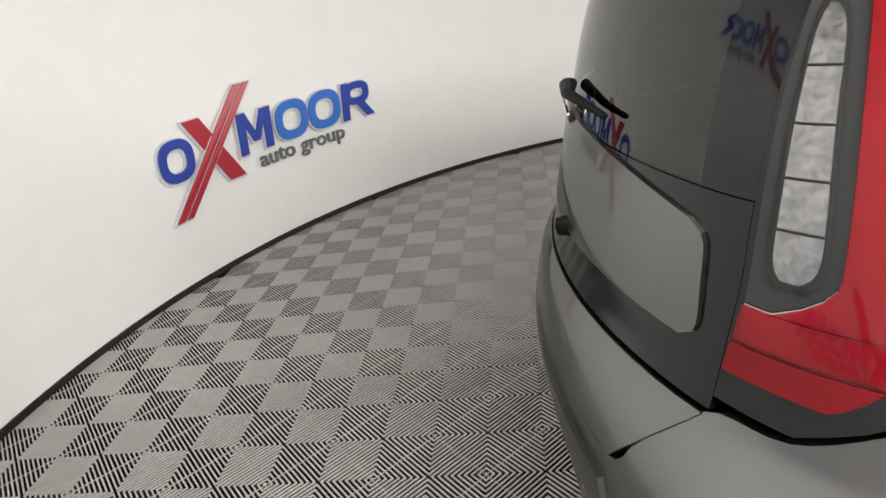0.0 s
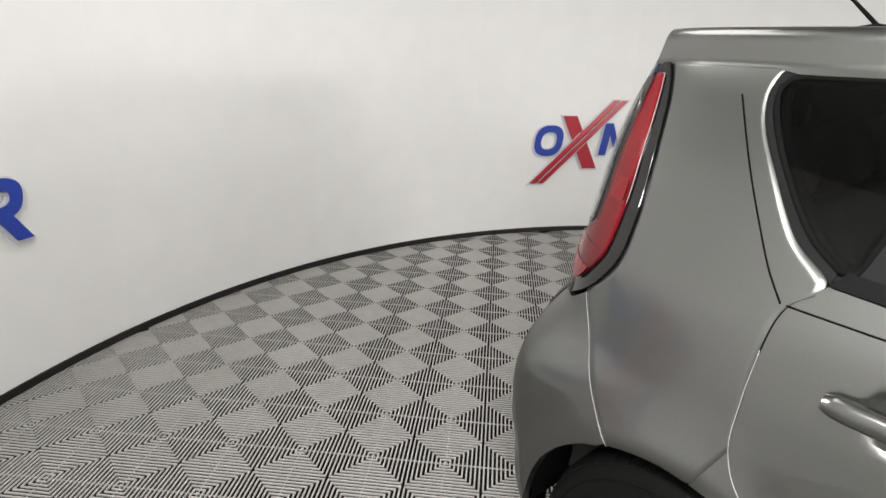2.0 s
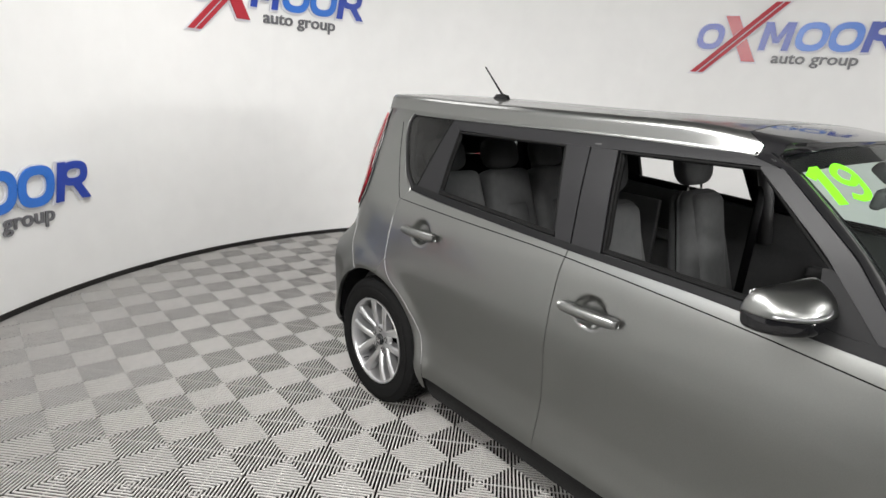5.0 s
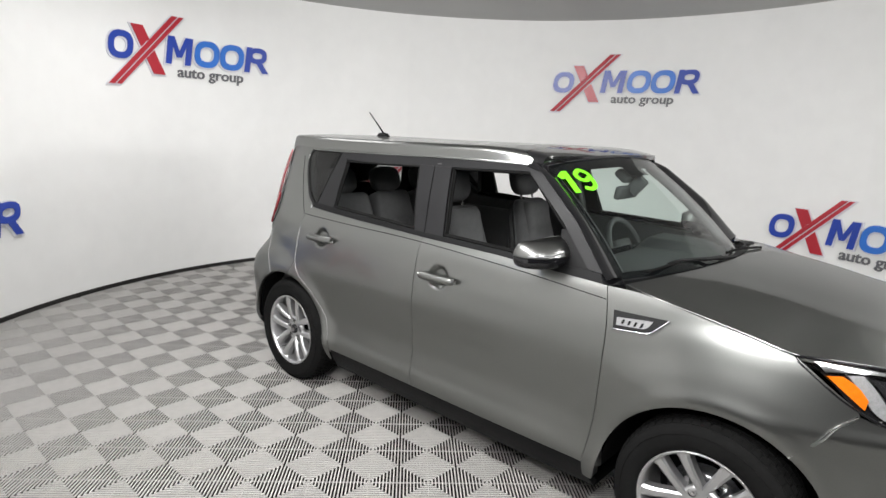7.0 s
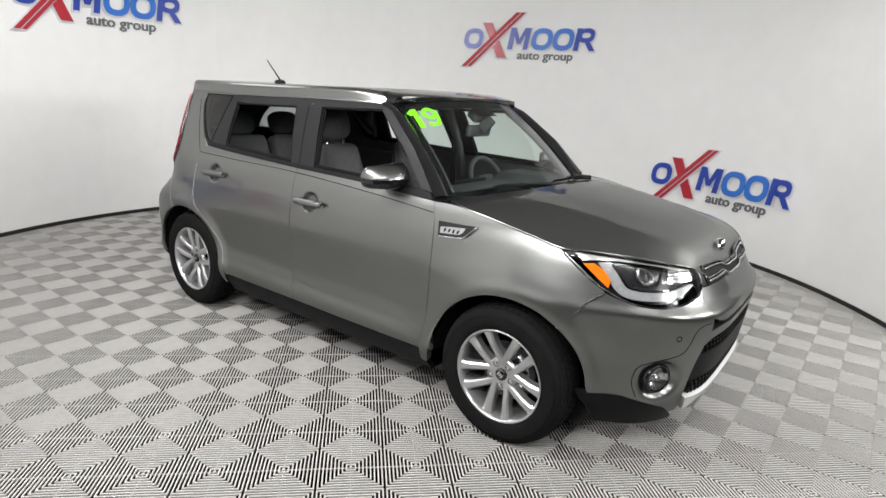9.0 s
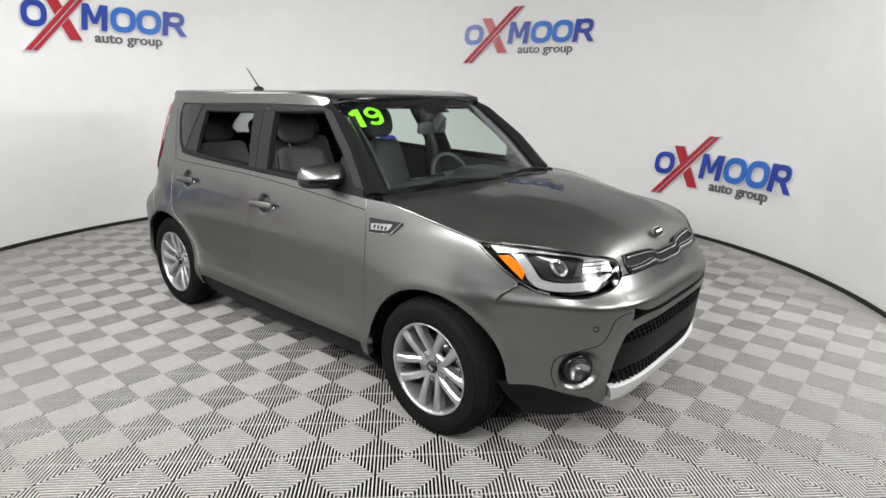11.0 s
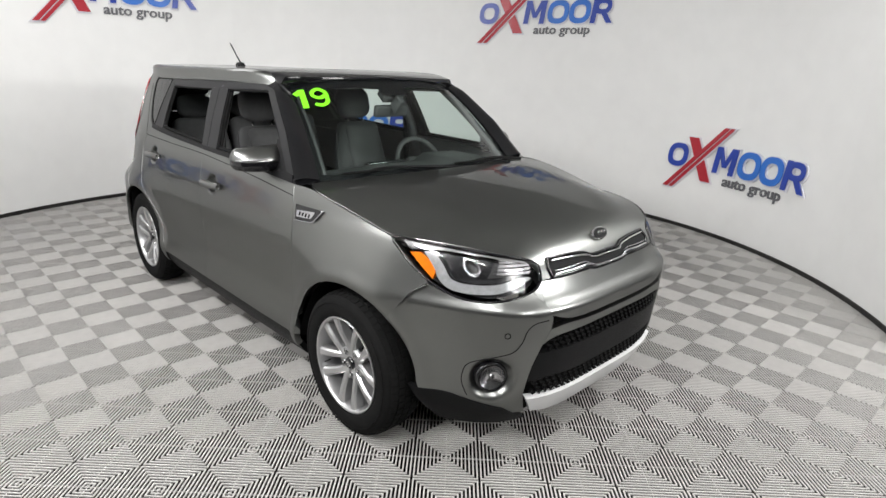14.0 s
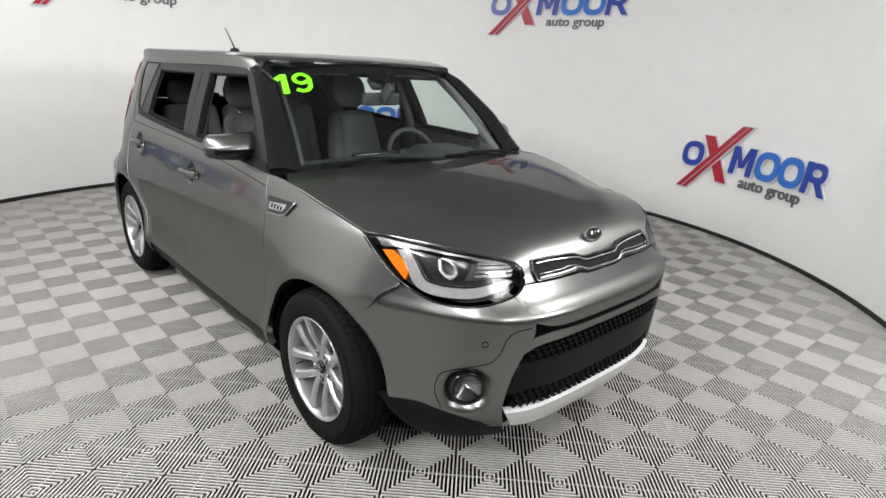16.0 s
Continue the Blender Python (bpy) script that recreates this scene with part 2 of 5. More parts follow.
def block(u0, u1, z0, z1, lean=0.1, grow=0.0, cut=0.0):
    def at(u, z):
        return (u + lean * (z - (z0 + z1) / 2), z)
    u0, u1, z0g, z1g = u0 - grow, u1 + grow, z0 - grow, z1 + grow
    c = cut + 0.001
    return [at(u0, z0g), at(u1, z0g), at(u1, z1g - c), at(u1 - c, z1g), at(u0, z1g)]


def flat_words(text, size, width):
    """Points and faces of each letter of a text, fitted to a width."""
    fc = bpy.data.curves.new("words", "FONT")
    fc.body, fc.size, fc.extrude, fc.offset, fc.resolution_u = text, size, .006, .0022, 3
    tmp = new("words", fc)
    bpy.context.view_layer.update()
    me = bpy.data.meshes.new_from_object(tmp.evaluated_get(bpy.context.evaluated_depsgraph_get()))
    bpy.data.objects.remove(tmp, do_unlink=True)
    bm = bmesh.new()
    bm.from_mesh(me)
    w = max(v.co.x for v in bm.verts)
    out, seen = [], set()
    for start in bm.verts:
        if start in seen:
            continue
        heap, group = [start], []
        seen.add(start)
        while heap:
            v = heap.pop()
            group.append(v)
            for e in v.link_edges:
                o = e.other_vert(v)
                if o not in seen:
                    seen.add(o)
                    heap.append(o)
        at = {v: k for k, v in enumerate(group)}
        polys = {f for v in group for f in v.link_faces}
        out.append(([(v.co.x * width / w + .06 * v.co.y, v.co.y, v.co.z) for v in group], [tuple(at[v] for v in f.verts) for f in sorted(polys, key=lambda f: f.index)]))
    bm.free()
    return out


WORDS = flat_words("auto group", .15, .75)


def wall_sign(a0, z0):
    """a0: the angle of its first edge; z0: the height of its lowest point."""
    sign = empty("wall_sign", Matrix.Identity(4))
    zb = 0.24                         # foot of the row of blue shapes

    def shapes(grow, drop):
        b, t = zb - drop, zb + 0.27 - drop
        return [("blue_ring", ring(0.13, 0.36 - drop, 0.255, 0.255, 0.056, 0.12, grow=grow), M_blue),
                ("red_bar", (bar(0.525, 0.125 - drop, 0.305, 0.565 - drop, 0.125, grow), None), M_red),
                ("red_bar", (bar(0.012, -drop, 0.712, 0.70 - drop, 0.060, grow), None), M_red),
                ("red_bar", (bar(0.084, -drop, 0.784, 0.70 - drop, 0.048, grow), None), M_red),
                ("blue_bar", (bar(0.625, b, 0.665, t, 0.062, grow), None), M_blue),
                ("blue_bar", (bar(0.835, b, 0.875, t, 0.062, grow), None), M_blue),
                ("blue_bar", (bar(0.745, b + 0.07, 0.675, t, 0.052, grow), None), M_blue),
                ("blue_bar", (bar(0.745, b + 0.07, 0.85, t, 0.052, grow), None), M_blue),
                ("blue_ring", ring(1.058, b + 0.135, 0.28, 0.27, 0.060, 0.12, grow=grow), M_bluelight),
                ("blue_ring", ring(1.345, b + 0.135, 0.28, 0.27, 0.060, 0.12, grow=grow), M_bluelight),
                ("blue_bar", (bar(1.515, b, 1.555, t, 0.062, grow), None), M_blue),
                ("blue_ring", ring(1.645, b + 0.185, 0.22, 0.170, 0.052, 0.12, grow=grow), M_blue),
                ("blue_bar", (bar(1.735, b, 1.655, b + 0.12, 0.072, grow), None), M_blue)]

    for k, (name, (o, h), m) in enumerate(shapes(0.0, 0.0)):
        plate(name, o, h, a0, z0, sign, m, 0.024 + 0.0006 * k, 0.008)
    # pale grey copies, grown and dropped, for the shapes' halo and slight shadow
    for k, (name, (o, h), m) in enumerate(shapes(0.012, 0.005)):
        plate("backing", o, h, a0, z0, sign, M_signedge, 0.004 + 0.0006 * k, 0.012)
    # the small grey words below, bent to the wall
    for co, poly in WORDS:
        raw("grey_letter", [bend(.73 + x, z0 + .122 + y, RADIUS - .010 - h, a0) for x, y, h in co], poly, M_signgrey, sign)
    return tagged(sign, "raised blue and red sign with small grey marks", "sign", "signs round the wall")


for k, (angle, low) in enumerate(((78.4, 0.43), (118.4, 1.94), (158.2, 0.44), (198.1, 1.94), (238.3, 0.44), (278.3, 1.94))):
    wall_sign(angle, low)

# ---- the car: its outer skin as heights, lengths and half-widths ----
def curve_of(tab):
    xs, ys = [a for a, _ in tab], [b for _, b in tab]
    n = len(xs)
    d = [(ys[i + 1] - ys[i]) / (xs[i + 1] - xs[i]) for i in range(n - 1)]
    m = [d[0]] + [(0 if d[i - 1] * d[i] <= 0 else 2 * d[i - 1] * d[i] / (d[i - 1] + d[i])) for i in range(1, n - 1)] + [d[-1]]

    def f(x):
        if x <= xs[0]:
            return ys[0]
        if x >= xs[-1]:
            return ys[-1]
        i = max(k for k in range(n) if xs[k] <= x)
        h = xs[i + 1] - xs[i]
        t = (x - xs[i]) / h
        return (2 * t ** 3 - 3 * t * t + 1) * ys[i] + (t ** 3 - 2 * t * t + t) * h * m[i] + (3 * t * t - 2 * t ** 3) * ys[i + 1] + (t ** 3 - t * t) * h * m[i + 1]
    return f


HALF = curve_of([(.15, .80), (.24, .862), (.31, .893), (.37, .902), (.45, .889), (.54, .879), (.65, .886), (.78, .898), (.90, .889), (1.0, .873), (1.05, .862), (1.13, .832), (1.2, .805), (1.3, .768), (1.4, .725), (1.474, .692), (1.52, .667), (1.56, .64), (1.6, .5)])
NOSE = curve_of([(.18, 1.97), (.3, 2.04), (.4, 2.074), (.5, 2.088), (.6, 2.098), (.7, 2.10), (.736, 2.101), (.750, 2.090), (.78, 2.060), (.83, 2.032), (.88, 2.01), (.95, 1.96), (1.02, 1.85), (1.1, 1.8), (1.6, 1.8)])
TAIL = curve_of([(.2, 1.93), (.35, 1.99), (.45, 2.0), (.55, 2.02), (.66, 2.02), (.74, 2.015), (.82, 2.0), (.9, 1.965), (1.1, 1.92), (1.3, 1.88), (1.4, 1.852), (1.5, 1.813), (1.56, 1.785), (1.6, 1.76)])
NF = 4.0
CORNER = curve_of([(.3, 13), (.68, 14), (.86, 10), (1.0, 11), (1.5, 16)])          # how tight the rear corners are
BOW = curve_of([(.3, .25), (.6, .25), (.74, .28), (.9, .4), (1.5, .4)])           # how far the rear bows out
TAPER = curve_of([(.3, 0), (.45, -.02), (.6, -.035), (.8, -.03), (.95, 0), (1.1, .03), (1.3, .05), (1.5, .06)])
HUBS = ((1.29, 0.33), (-1.295, 0.33))


def flare(x, z):
    """The lip that stands out round each wheel arch."""
    out = 0.0
    for hx, hz in HUBS:
        d = math.hypot(x - hx, z - hz)
        out += 0.02 * math.exp(-((d - 0.40) / 0.055) ** 2) * min(1, max(0, (z - 0.15) / 0.2))
        if hx > 0:
            out += 0.020 * math.exp(-((d - 0.46) / 0.11) ** 2) * min(1, max(0, (z - 0.40) / 0.25))
    return out


def half_at(x, z):
    """The half-width of the skin at x, z."""
    h = HALF(z)
    if x > 0:
        return h * max(1e-4, 1 - min(0.9999, x / NOSE(z)) ** NF) ** (1 / NF)
    ax, n, k, r = -x, CORNER(z), BOW(z), TAIL(z)
    w = h * (1 - TAPER(z) * (max(0.0, ax - .6) / 1.2) ** 2)
    lo, hi = 0.0, w
    for _ in range(26):
        y = (lo + hi) / 2
        if (y / w) ** n + ((ax + k * y * y) / r) ** n > 1:
            hi = y
        else:
            lo = y
    return (lo + hi) / 2


def skin(x, z, off=0.0):
    """A point of the right side at x, z; off: metres out of the skin."""
    return Vector((x, -(half_at(x, z) + flare(x, z) + off), z))


CONTOURS = {}


def contour(front, z):
    """The outline of one end at a height: metres round from the middle, x and half-width."""
    key = (front, round(z, 3))
    if key not in CONTOURS:
        if front:
            th = (math.pi / 2) * np.linspace(0, 1, 500) ** 3
            x, y = NOSE(z) * np.cos(th) ** (2 / NF), HALF(z) * np.sin(th) ** (2 / NF)
        else:
            h, n, k, r, tp = HALF(z), CORNER(z), BOW(z), TAIL(z), TAPER(z)
            ph = np.radians(np.linspace(0, 100, 600))
            lo, hi = np.zeros_like(ph), np.full_like(ph, 1.6)
            for _ in range(40):
                m = (lo + hi) / 2
                ax, y = 1.1 + m * np.cos(ph), m * np.sin(ph)
                w = h * (1 - tp * (np.maximum(0, ax - .6) / 1.2) ** 2)
                out = (y / w) ** n + ((ax + k * y * y) / r) ** n > 1
                hi, lo = np.where(out, m, hi), np.where(out, lo, m)
            x, y = -(1.1 + lo * np.cos(ph)), lo * np.sin(ph)
        s = np.concatenate([[0], np.cumsum(np.hypot(np.diff(x), np.diff(y)))])
        CONTOURS[key] = (s, x, y)
    return CONTOURS[key]


def girth(front, y, z):
    """Metres round the end of the car from its middle to the half-width y."""
    s, _, ys = contour(front, z)
    return float(np.interp(y, ys, s))


def wrap(front, s, z, off=0.0):
    """A point s metres round the end from the middle, on the right side where s is positive."""
    a, xs, ys = contour(front, z)
    q = abs(s)
    x, y = float(np.interp(q, a, xs)), float(np.interp(q, a, ys))
    x1, y1 = float(np.interp(q + 0.004, a, xs)), float(np.interp(q + 0.004, a, ys))
    t = Vector((x1 - x, y1 - y))
    nrm = Vector((t.y, -t.x)).normalized() if t.length > 1e-9 else Vector((1, 0))
    if not front:
        nrm = -nrm
    k = flare(x, z) if y > 0.6 else 0.0
    x, y = x + nrm.x * off, y + nrm.y * off + k
    return Vector((x, -y if s >= 0 else y, z))


def spline(pts, n, soft=True):
    """n + 1 points evenly along a line through pts."""
    p = [np.array(q, float) for q in pts]
    if soft and len(p) > 2:
        dense = []
        for i in range(len(p) - 1):
            a, b, c, d = p[max(i - 1, 0)], p[i], p[i + 1], p[min(i + 2, len(p) - 1)]
            for t in np.linspace(0, 1, 12, endpoint=False):
                dense.append(0.5 * (2 * b + (c - a) * t + (2 * a - 5 * b + 4 * c - d) * t * t + (3 * b - a - 3 * c + d) * t ** 3))
        p = dense + [p[-1]]
    p = np.array(p)
    s = np.concatenate([[0], np.cumsum(np.linalg.norm(np.diff(p, axis=0), axis=1))])
    at = np.linspace(0, s[-1], n + 1)
    return np.stack([np.interp(at, s, p[:, k]) for k in range(p.shape[1])], axis=1)


def coons(bottom, top, left, right, nu, nv, soft=True):
    """A net over four lines: left runs from bottom's start to top's start, right from their ends."""
    b, t, l, r = spline(bottom, nu, soft), spline(top, nu, soft), spline(left, nv, soft), spline(right, nv, soft)
    g = np.zeros((nv + 1, nu + 1, b.shape[1]))
    for j in range(nv + 1):
        v = j / nv
        for i in range(nu + 1):
            u = i / nu
            g[j, i] = (1 - v) * b[i] + v * t[i] + (1 - u) * l[j] + u * r[j] - ((1 - u) * (1 - v) * b[0] + u * (1 - v) * b[-1] + (1 - u) * v * t[0] + u * v * t[-1])
    return g


def ruled(a, b, nu, nv, soft=True):
    p, q = spline(a, nu, soft), spline(b, nu, soft)
    return np.array([[p[i] + (q[i] - p[i]) * j / nv for i in range(nu + 1)] for j in range(nv + 1)])


CENTRE = Vector((0, 0, 0.7))


def net_part(name, pts, material, parent, label="", inset=0.0024, flange=0.018, both=True, thick=0.0, inward=None):
    """A panel from a net of points, drawn in a little at its edges, with edges turned in by flange; both: its mirror twin on the other side too."""
    nv, nu = len(pts) - 1, len(pts[0]) - 1
    P = [[Vector(p) for p in row] for row in pts]
    N = [[None] * (nu + 1) for _ in range(nv + 1)]
    mid = P[nv // 2][nu // 2]
    for j in range(nv + 1):
        for i in range(nu + 1):
            du = P[j][min(i + 1, nu)] - P[j][max(i - 1, 0)]
            dv = P[min(j + 1, nv)][i] - P[max(j - 1, 0)][i]
            N[j][i] = du.cross(dv).normalized()
    flip = N[nv // 2][nu // 2].dot(mid - CENTRE) < 0
    if flip:
        N = [[-n for n in row] for row in N]
    Q = [[p.copy() for p in row] for row in P]
    if inset:
        for j in range(nv + 1):
            for i in range(nu + 1):
                for edge, other in ((i == 0, (j, 1)), (i == nu, (j, nu - 1)), (j == 0, (1, i)), (j == nv, (nv - 1, i))):
                    if edge:
                        d = P[other[0]][other[1]] - P[j][i]
                        if d.length > 1e-6:
                            Q[j][i] += d.normalized() * min(inset, d.length * 0.4)
    verts = [Q[j][i] for j in range(nv + 1) for i in range(nu + 1)]
    faces = []
    w = nu + 1
    for j in range(nv):
        for i in range(nu):
            f = (j * w + i, j * w + i + 1, (j + 1) * w + i + 1, (j + 1) * w + i)
            faces.append(f[::-1] if flip else f)
    smooth = len(faces)
    if flange:
        loop = [(0, i) for i in range(nu)] + [(j, nu) for j in range(nv)] + [(nv, i) for i in range(nu, 0, -1)] + [(j, 0) for j in range(nv, 0, -1)]
        b = len(verts)
        m = len(loop)
        r = min(0.0025, flange / 3)
        for depth, pull in ((0, 0), (r * 0.6, 0.6), (flange, 0.6)):
            for j, i in loop:
                n = inward(P[j][i]) if inward else -N[j][i]
                verts.append(Q[j][i] + (P[j][i] - Q[j][i]) * pull + n * depth)
        for k in range(2):
            for i in range(m):
                q = (b + k * m + i, b + k * m + (i + 1) % m, b + (k + 1) * m + (i + 1) % m, b + (k + 1) * m + i)
                faces.append(q if flip else q[::-1])
    made = []
    for s in ((1, -1) if both else (1,)):
        me = bpy.data.meshes.new(name)
        me.from_pydata([(v.x, v.y * s, v.z) for v in verts], [], faces if s == 1 else [f[::-1] for f in faces])
        me.polygons.foreach_set("use_smooth", [k < smooth for k in range(len(faces))])
        me.update()
        me.materials.append(material)
        ob = new(name, me)
        par = parent[0 if s == 1 else 1] if isinstance(parent, (tuple, list)) else parent
        if par is not None:
            ob.parent = par
        if label:
            ob["label"] = label
        made.append(ob)
    return made


def side_net(g, off=0.0):
    return [[skin(x, z, off) for x, z in row] for row in g]


def end_net(front, g, off=0.0):
    return [[wrap(front, s, z, off) for s, z in row] for row in g]


def yz(front, *pts):
    """Half-widths and heights into metres round the end."""
    return [(girth(front, y, z), z) for y, z in pts]


def join(name, obs):
    """One mesh out of several nets, welded along their common lines."""
    bm = bmesh.new()
    for o in obs:
        bm.from_mesh(o.data)
    bmesh.ops.remove_doubles(bm, verts=bm.verts, dist=0.0006)
    keep = obs[0]
    bm.to_mesh(keep.data)
    bm.free()
    for o in obs[1:]:
        bpy.data.objects.remove(o, do_unlink=True)
    keep.name = name
    return keep


def tube(name, pts, radius, material, parent, label="", n=10, cyclic=False, flat=1.0):
    """A round bar through points, as a mesh."""
    P = [Vector(p) for p in pts]
    verts, faces = [], []
    m = len(P)
    for i, p in enumerate(P):
        a, b = (P[(i - 1) % m], P[(i + 1) % m]) if cyclic else (P[max(i - 1, 0)], P[min(i + 1, m - 1)])
        t = (b - a).normalized()
        u = t.cross(Vector((0, 0, 1)))
        if u.length < 1e-3:
            u = t.cross(Vector((1, 0, 0)))
        u.normalize()
        v = u.cross(t)
        r = radius[i] if isinstance(radius, (list, tuple)) else radius
        for k in range(n):
            q = 2 * math.pi * k / n
            verts.append(p + u * math.cos(q) * r + v * math.sin(q) * r * flat)
    for i in range(m if cyclic else m - 1):
        for k in range(n):
            a, b = i * n + k, i * n + (k + 1) % n
            c, d = ((i + 1) % m) * n + (k + 1) % n, ((i + 1) % m) * n + k
            faces.append((a, b, c, d))
    if not cyclic:
        faces += [tuple(range(n - 1, -1, -1)), tuple((m - 1) * n + k for k in range(n))]
    return raw(name, verts, faces, material, parent, label, smooth=True)


def lathe(name, profile, material, parent, label="", n=48, m=None, smooth=True, closed=False):
    """Turns (radius, along) round the local y axis; along runs to -y."""
    verts, faces = [], []
    k = len(profile)
    for i in range(n):
        q = 2 * math.pi * i / n
        for r, a in profile:
            verts.append((r * math.cos(q), -a, r * math.sin(q)))
    for i in range(n):
        j = (i + 1) % n
        for p in range(k if closed else k - 1):
            faces.append((i * k + p, i * k + (p + 1) % k, j * k + (p + 1) % k, j * k + p))
    return raw(name, verts, faces, material, parent, label, smooth=smooth, m=m)


def rounded(name, size, material, parent, m, label="", bevel=0.02, seg=3, shape=None):
    """A bevelled block, and a last shaping of its corners."""
    bm = bmesh.new()
    bmesh.ops.create_cube(bm, size=1)
    for v in bm.verts:
        v.co = Vector((v.co.x * size[0], v.co.y * size[1], v.co.z * size[2]))
    if shape:
        for v in bm.verts:
            v.co = Vector(shape(v.co))
    bmesh.ops.bevel(bm, geom=bm.edges[:], offset=bevel, segments=seg, affect="EDGES", profile=0.6)
    return part(name, bm, material, parent, label, True, m)


def glass(name, tint, gloss=0.02, ior=1.5):
    m = bpy.data.materials.new(name)
    m.use_nodes = True
    nt = m.node_tree
    nt.nodes.remove(nt.nodes["Principled BSDF"])
    t = nt.nodes.new("ShaderNodeBsdfTransparent")
    t.inputs[0].default_value = (*tint, 1)
    g = nt.nodes.new("ShaderNodeBsdfGlossy")
    g.inputs["Roughness"].default_value = gloss
    f = nt.nodes.new("ShaderNodeFresnel")
    f.inputs["IOR"].default_value = ior
    x = nt.nodes.new("ShaderNodeMixShader")
    nt.links.new(f.outputs[0], x.inputs[0])
    nt.links.new(t.outputs[0], x.inputs[1])
    nt.links.new(g.outputs[0], x.inputs[2])
    nt.links.new(x.outputs[0], nt.nodes["Material Output"].inputs["Surface"])
    return m


M_glass = glass("window_glass", (0.70, 0.82, 0.77))
M_tint = glass("privacy_glass", (0.12, 0.135, 0.13))
M_rear = glass("rear_window_glass", (0.45, 0.48, 0.47), ior=1.85)
M_lens = glass("clear_lens", (0.96, 0.96, 0.96), ior=1.35)
M_redglass = glass("red_glass", (0.95, 0.17, 0.23))
M_redlens = mat("red_lens", (0.20, 0.003, 0.008), 0.22, spec=0.3, coat=0.15, var=0.08, scale=25, Emission_Strength=0.0)
M_housing = mat("lamp_housing", (0.022, 0.022, 0.024), 0.22, coat=0.3, var=0.2, scale=30)
M_amber = mat("amber_lens", (0.80, 0.19, 0.01), 0.12, coat=0.6, var=0.1, scale=60)
M_silver = mat("reflector_silver", (0.58, 0.58, 0.6), 0.2, metal=1.0, var=0.15, scale=40)
M_grey = mat("satin_grey_plastic", (0.03, 0.03, 0.031), 0.38, coat=0.2, var=0.08, scale=20)
M_satin = mat("satin_pillar_film", (0.011, 0.011, 0.012), 0.42, spec=0.2, var=0.08, scale=20)
M_reflect = mat("grey_reflector", (0.32, 0.32, 0.33), 0.33, metal=0.7, var=0.2, scale=60)
M_brow = mat("satin_silver_reflector", (0.55, 0.55, 0.56), 0.16, metal=1.0, var=0.1, scale=25)
M_guide = mat("pale_light_guide", (0.42, 0.43, 0.44), 0.22, metal=0.35, coat=0.5, var=0.18, scale=70, fine=160)
M_dash = mat("grained_dashboard", (0.05, 0.052, 0.052), 0.55, var=0.1, scale=15, bump=0.25, bump_scale=400)
M_facet = mat("faceted_reflector", (0.42, 0.42, 0.43), 0.16, metal=0.95, var=0.4, scale=45, fine=120, bump=0.5, bump_scale=70)
M_panel = mat("grille_panel", (0.012, 0.012, 0.0125), 0.65, spec=0.12, var=0.15, scale=40, bump=0.3, bump_scale=700)
M_redback = mat("red_lamp_reflector", (0.72, 0.66, 0.66), 0.35, metal=0.45, var=0.04, scale=30)
M_skid = mat("silver_paint", (0.62, 0.62, 0.62), 0.35, metal=0.2, coat=0.4, var=0.03, scale=20)
M_lime = mat("lime_sticker", (0.17, 0.80, 0.012), 0.5)
M_cloth = mat("charcoal_cloth", (0.062, 0.063, 0.064), 0.85, var=0.15, scale=30, fine=200, bump=0.4, bump_scale=600)
M_cloth2 = mat("grey_cloth", (0.080, 0.081, 0.082), 0.85, var=0.15, scale=30, fine=200, bump=0.4, bump_scale=600)
M_trim = mat("interior_plastic", (0.068, 0.068, 0.069), 0.5, var=0.1, scale=15, bump=0.25, bump_scale=400)
M_liner = mat("headliner_fabric", (0.5, 0.495, 0.48), 0.9, var=0.06, scale=20, bump=0.2, bump_scale=500)

car = empty("car")
tagged(car, "dark grey metallic compact hatchback with open side windows, parked on tiles", "car")

# ---- side panels ----
B_SEAM = [(-.178, .335), (-.18, .40), (-.183, .62), (-.184, .86), (-.182, 1.04), (-.176, 1.118)]
F_EDGE = [(.825, .335), (.838, .40), (.862, .62), (.869, .80), (.866, .93), (.850, 1.03), (.838, 1.082)]
R_EDGE = [(-.852, .335), (-.862, .40), (-.905, .53), (-1.03, .655), (-1.155, .74), (-1.205, .82), (-1.21, .92), (-1.205, 1.02), (-1.19, 1.10), (-1.14, 1.155)]
BELT_F = [(-.176, 1.118), (.2, 1.112), (.55, 1.098), (.838, 1.082)]
BELT_R = [(-1.14, 1.155), (-.9, 1.142), (-.5, 1.128), (-.176, 1.118)]
SILL_F = [(-.178, .335), (.3, .335), (.825, .335)]
SILL_R = [(-.852, .335), (-.5, .335), (-.178, .335)]

HANDLE_R, HANDLE_F = (-.968, .992), (-.018, .946)


def door_net(g, handle_at):
    """A door's skin, dished behind its handle."""
    out = []
    for row in g:
        pts = []
        for x, z in row:
            d = math.hypot((x - handle_at[0] + .005) / .056, (z - handle_at[1]) / .050)
            t = min(1.0, max(0.0, (1.12 - d) / .30))
            pts.append(skin(x, z, -.024 * t * t * (3 - 2 * t)))
        out.append(pts)
    return out


fdoors = net_part("front_door", door_net(coons(SILL_F, BELT_F, B_SEAM, F_EDGE, 96, 80), HANDLE_F), M_body, car, "dark grey metallic door with its window down")
rdoors = net_part("rear_door", door_net(coons(SILL_R, BELT_R, R_EDGE, B_SEAM, 96, 80), HANDLE_R), M_body, car, "dark grey metallic door with its window down")


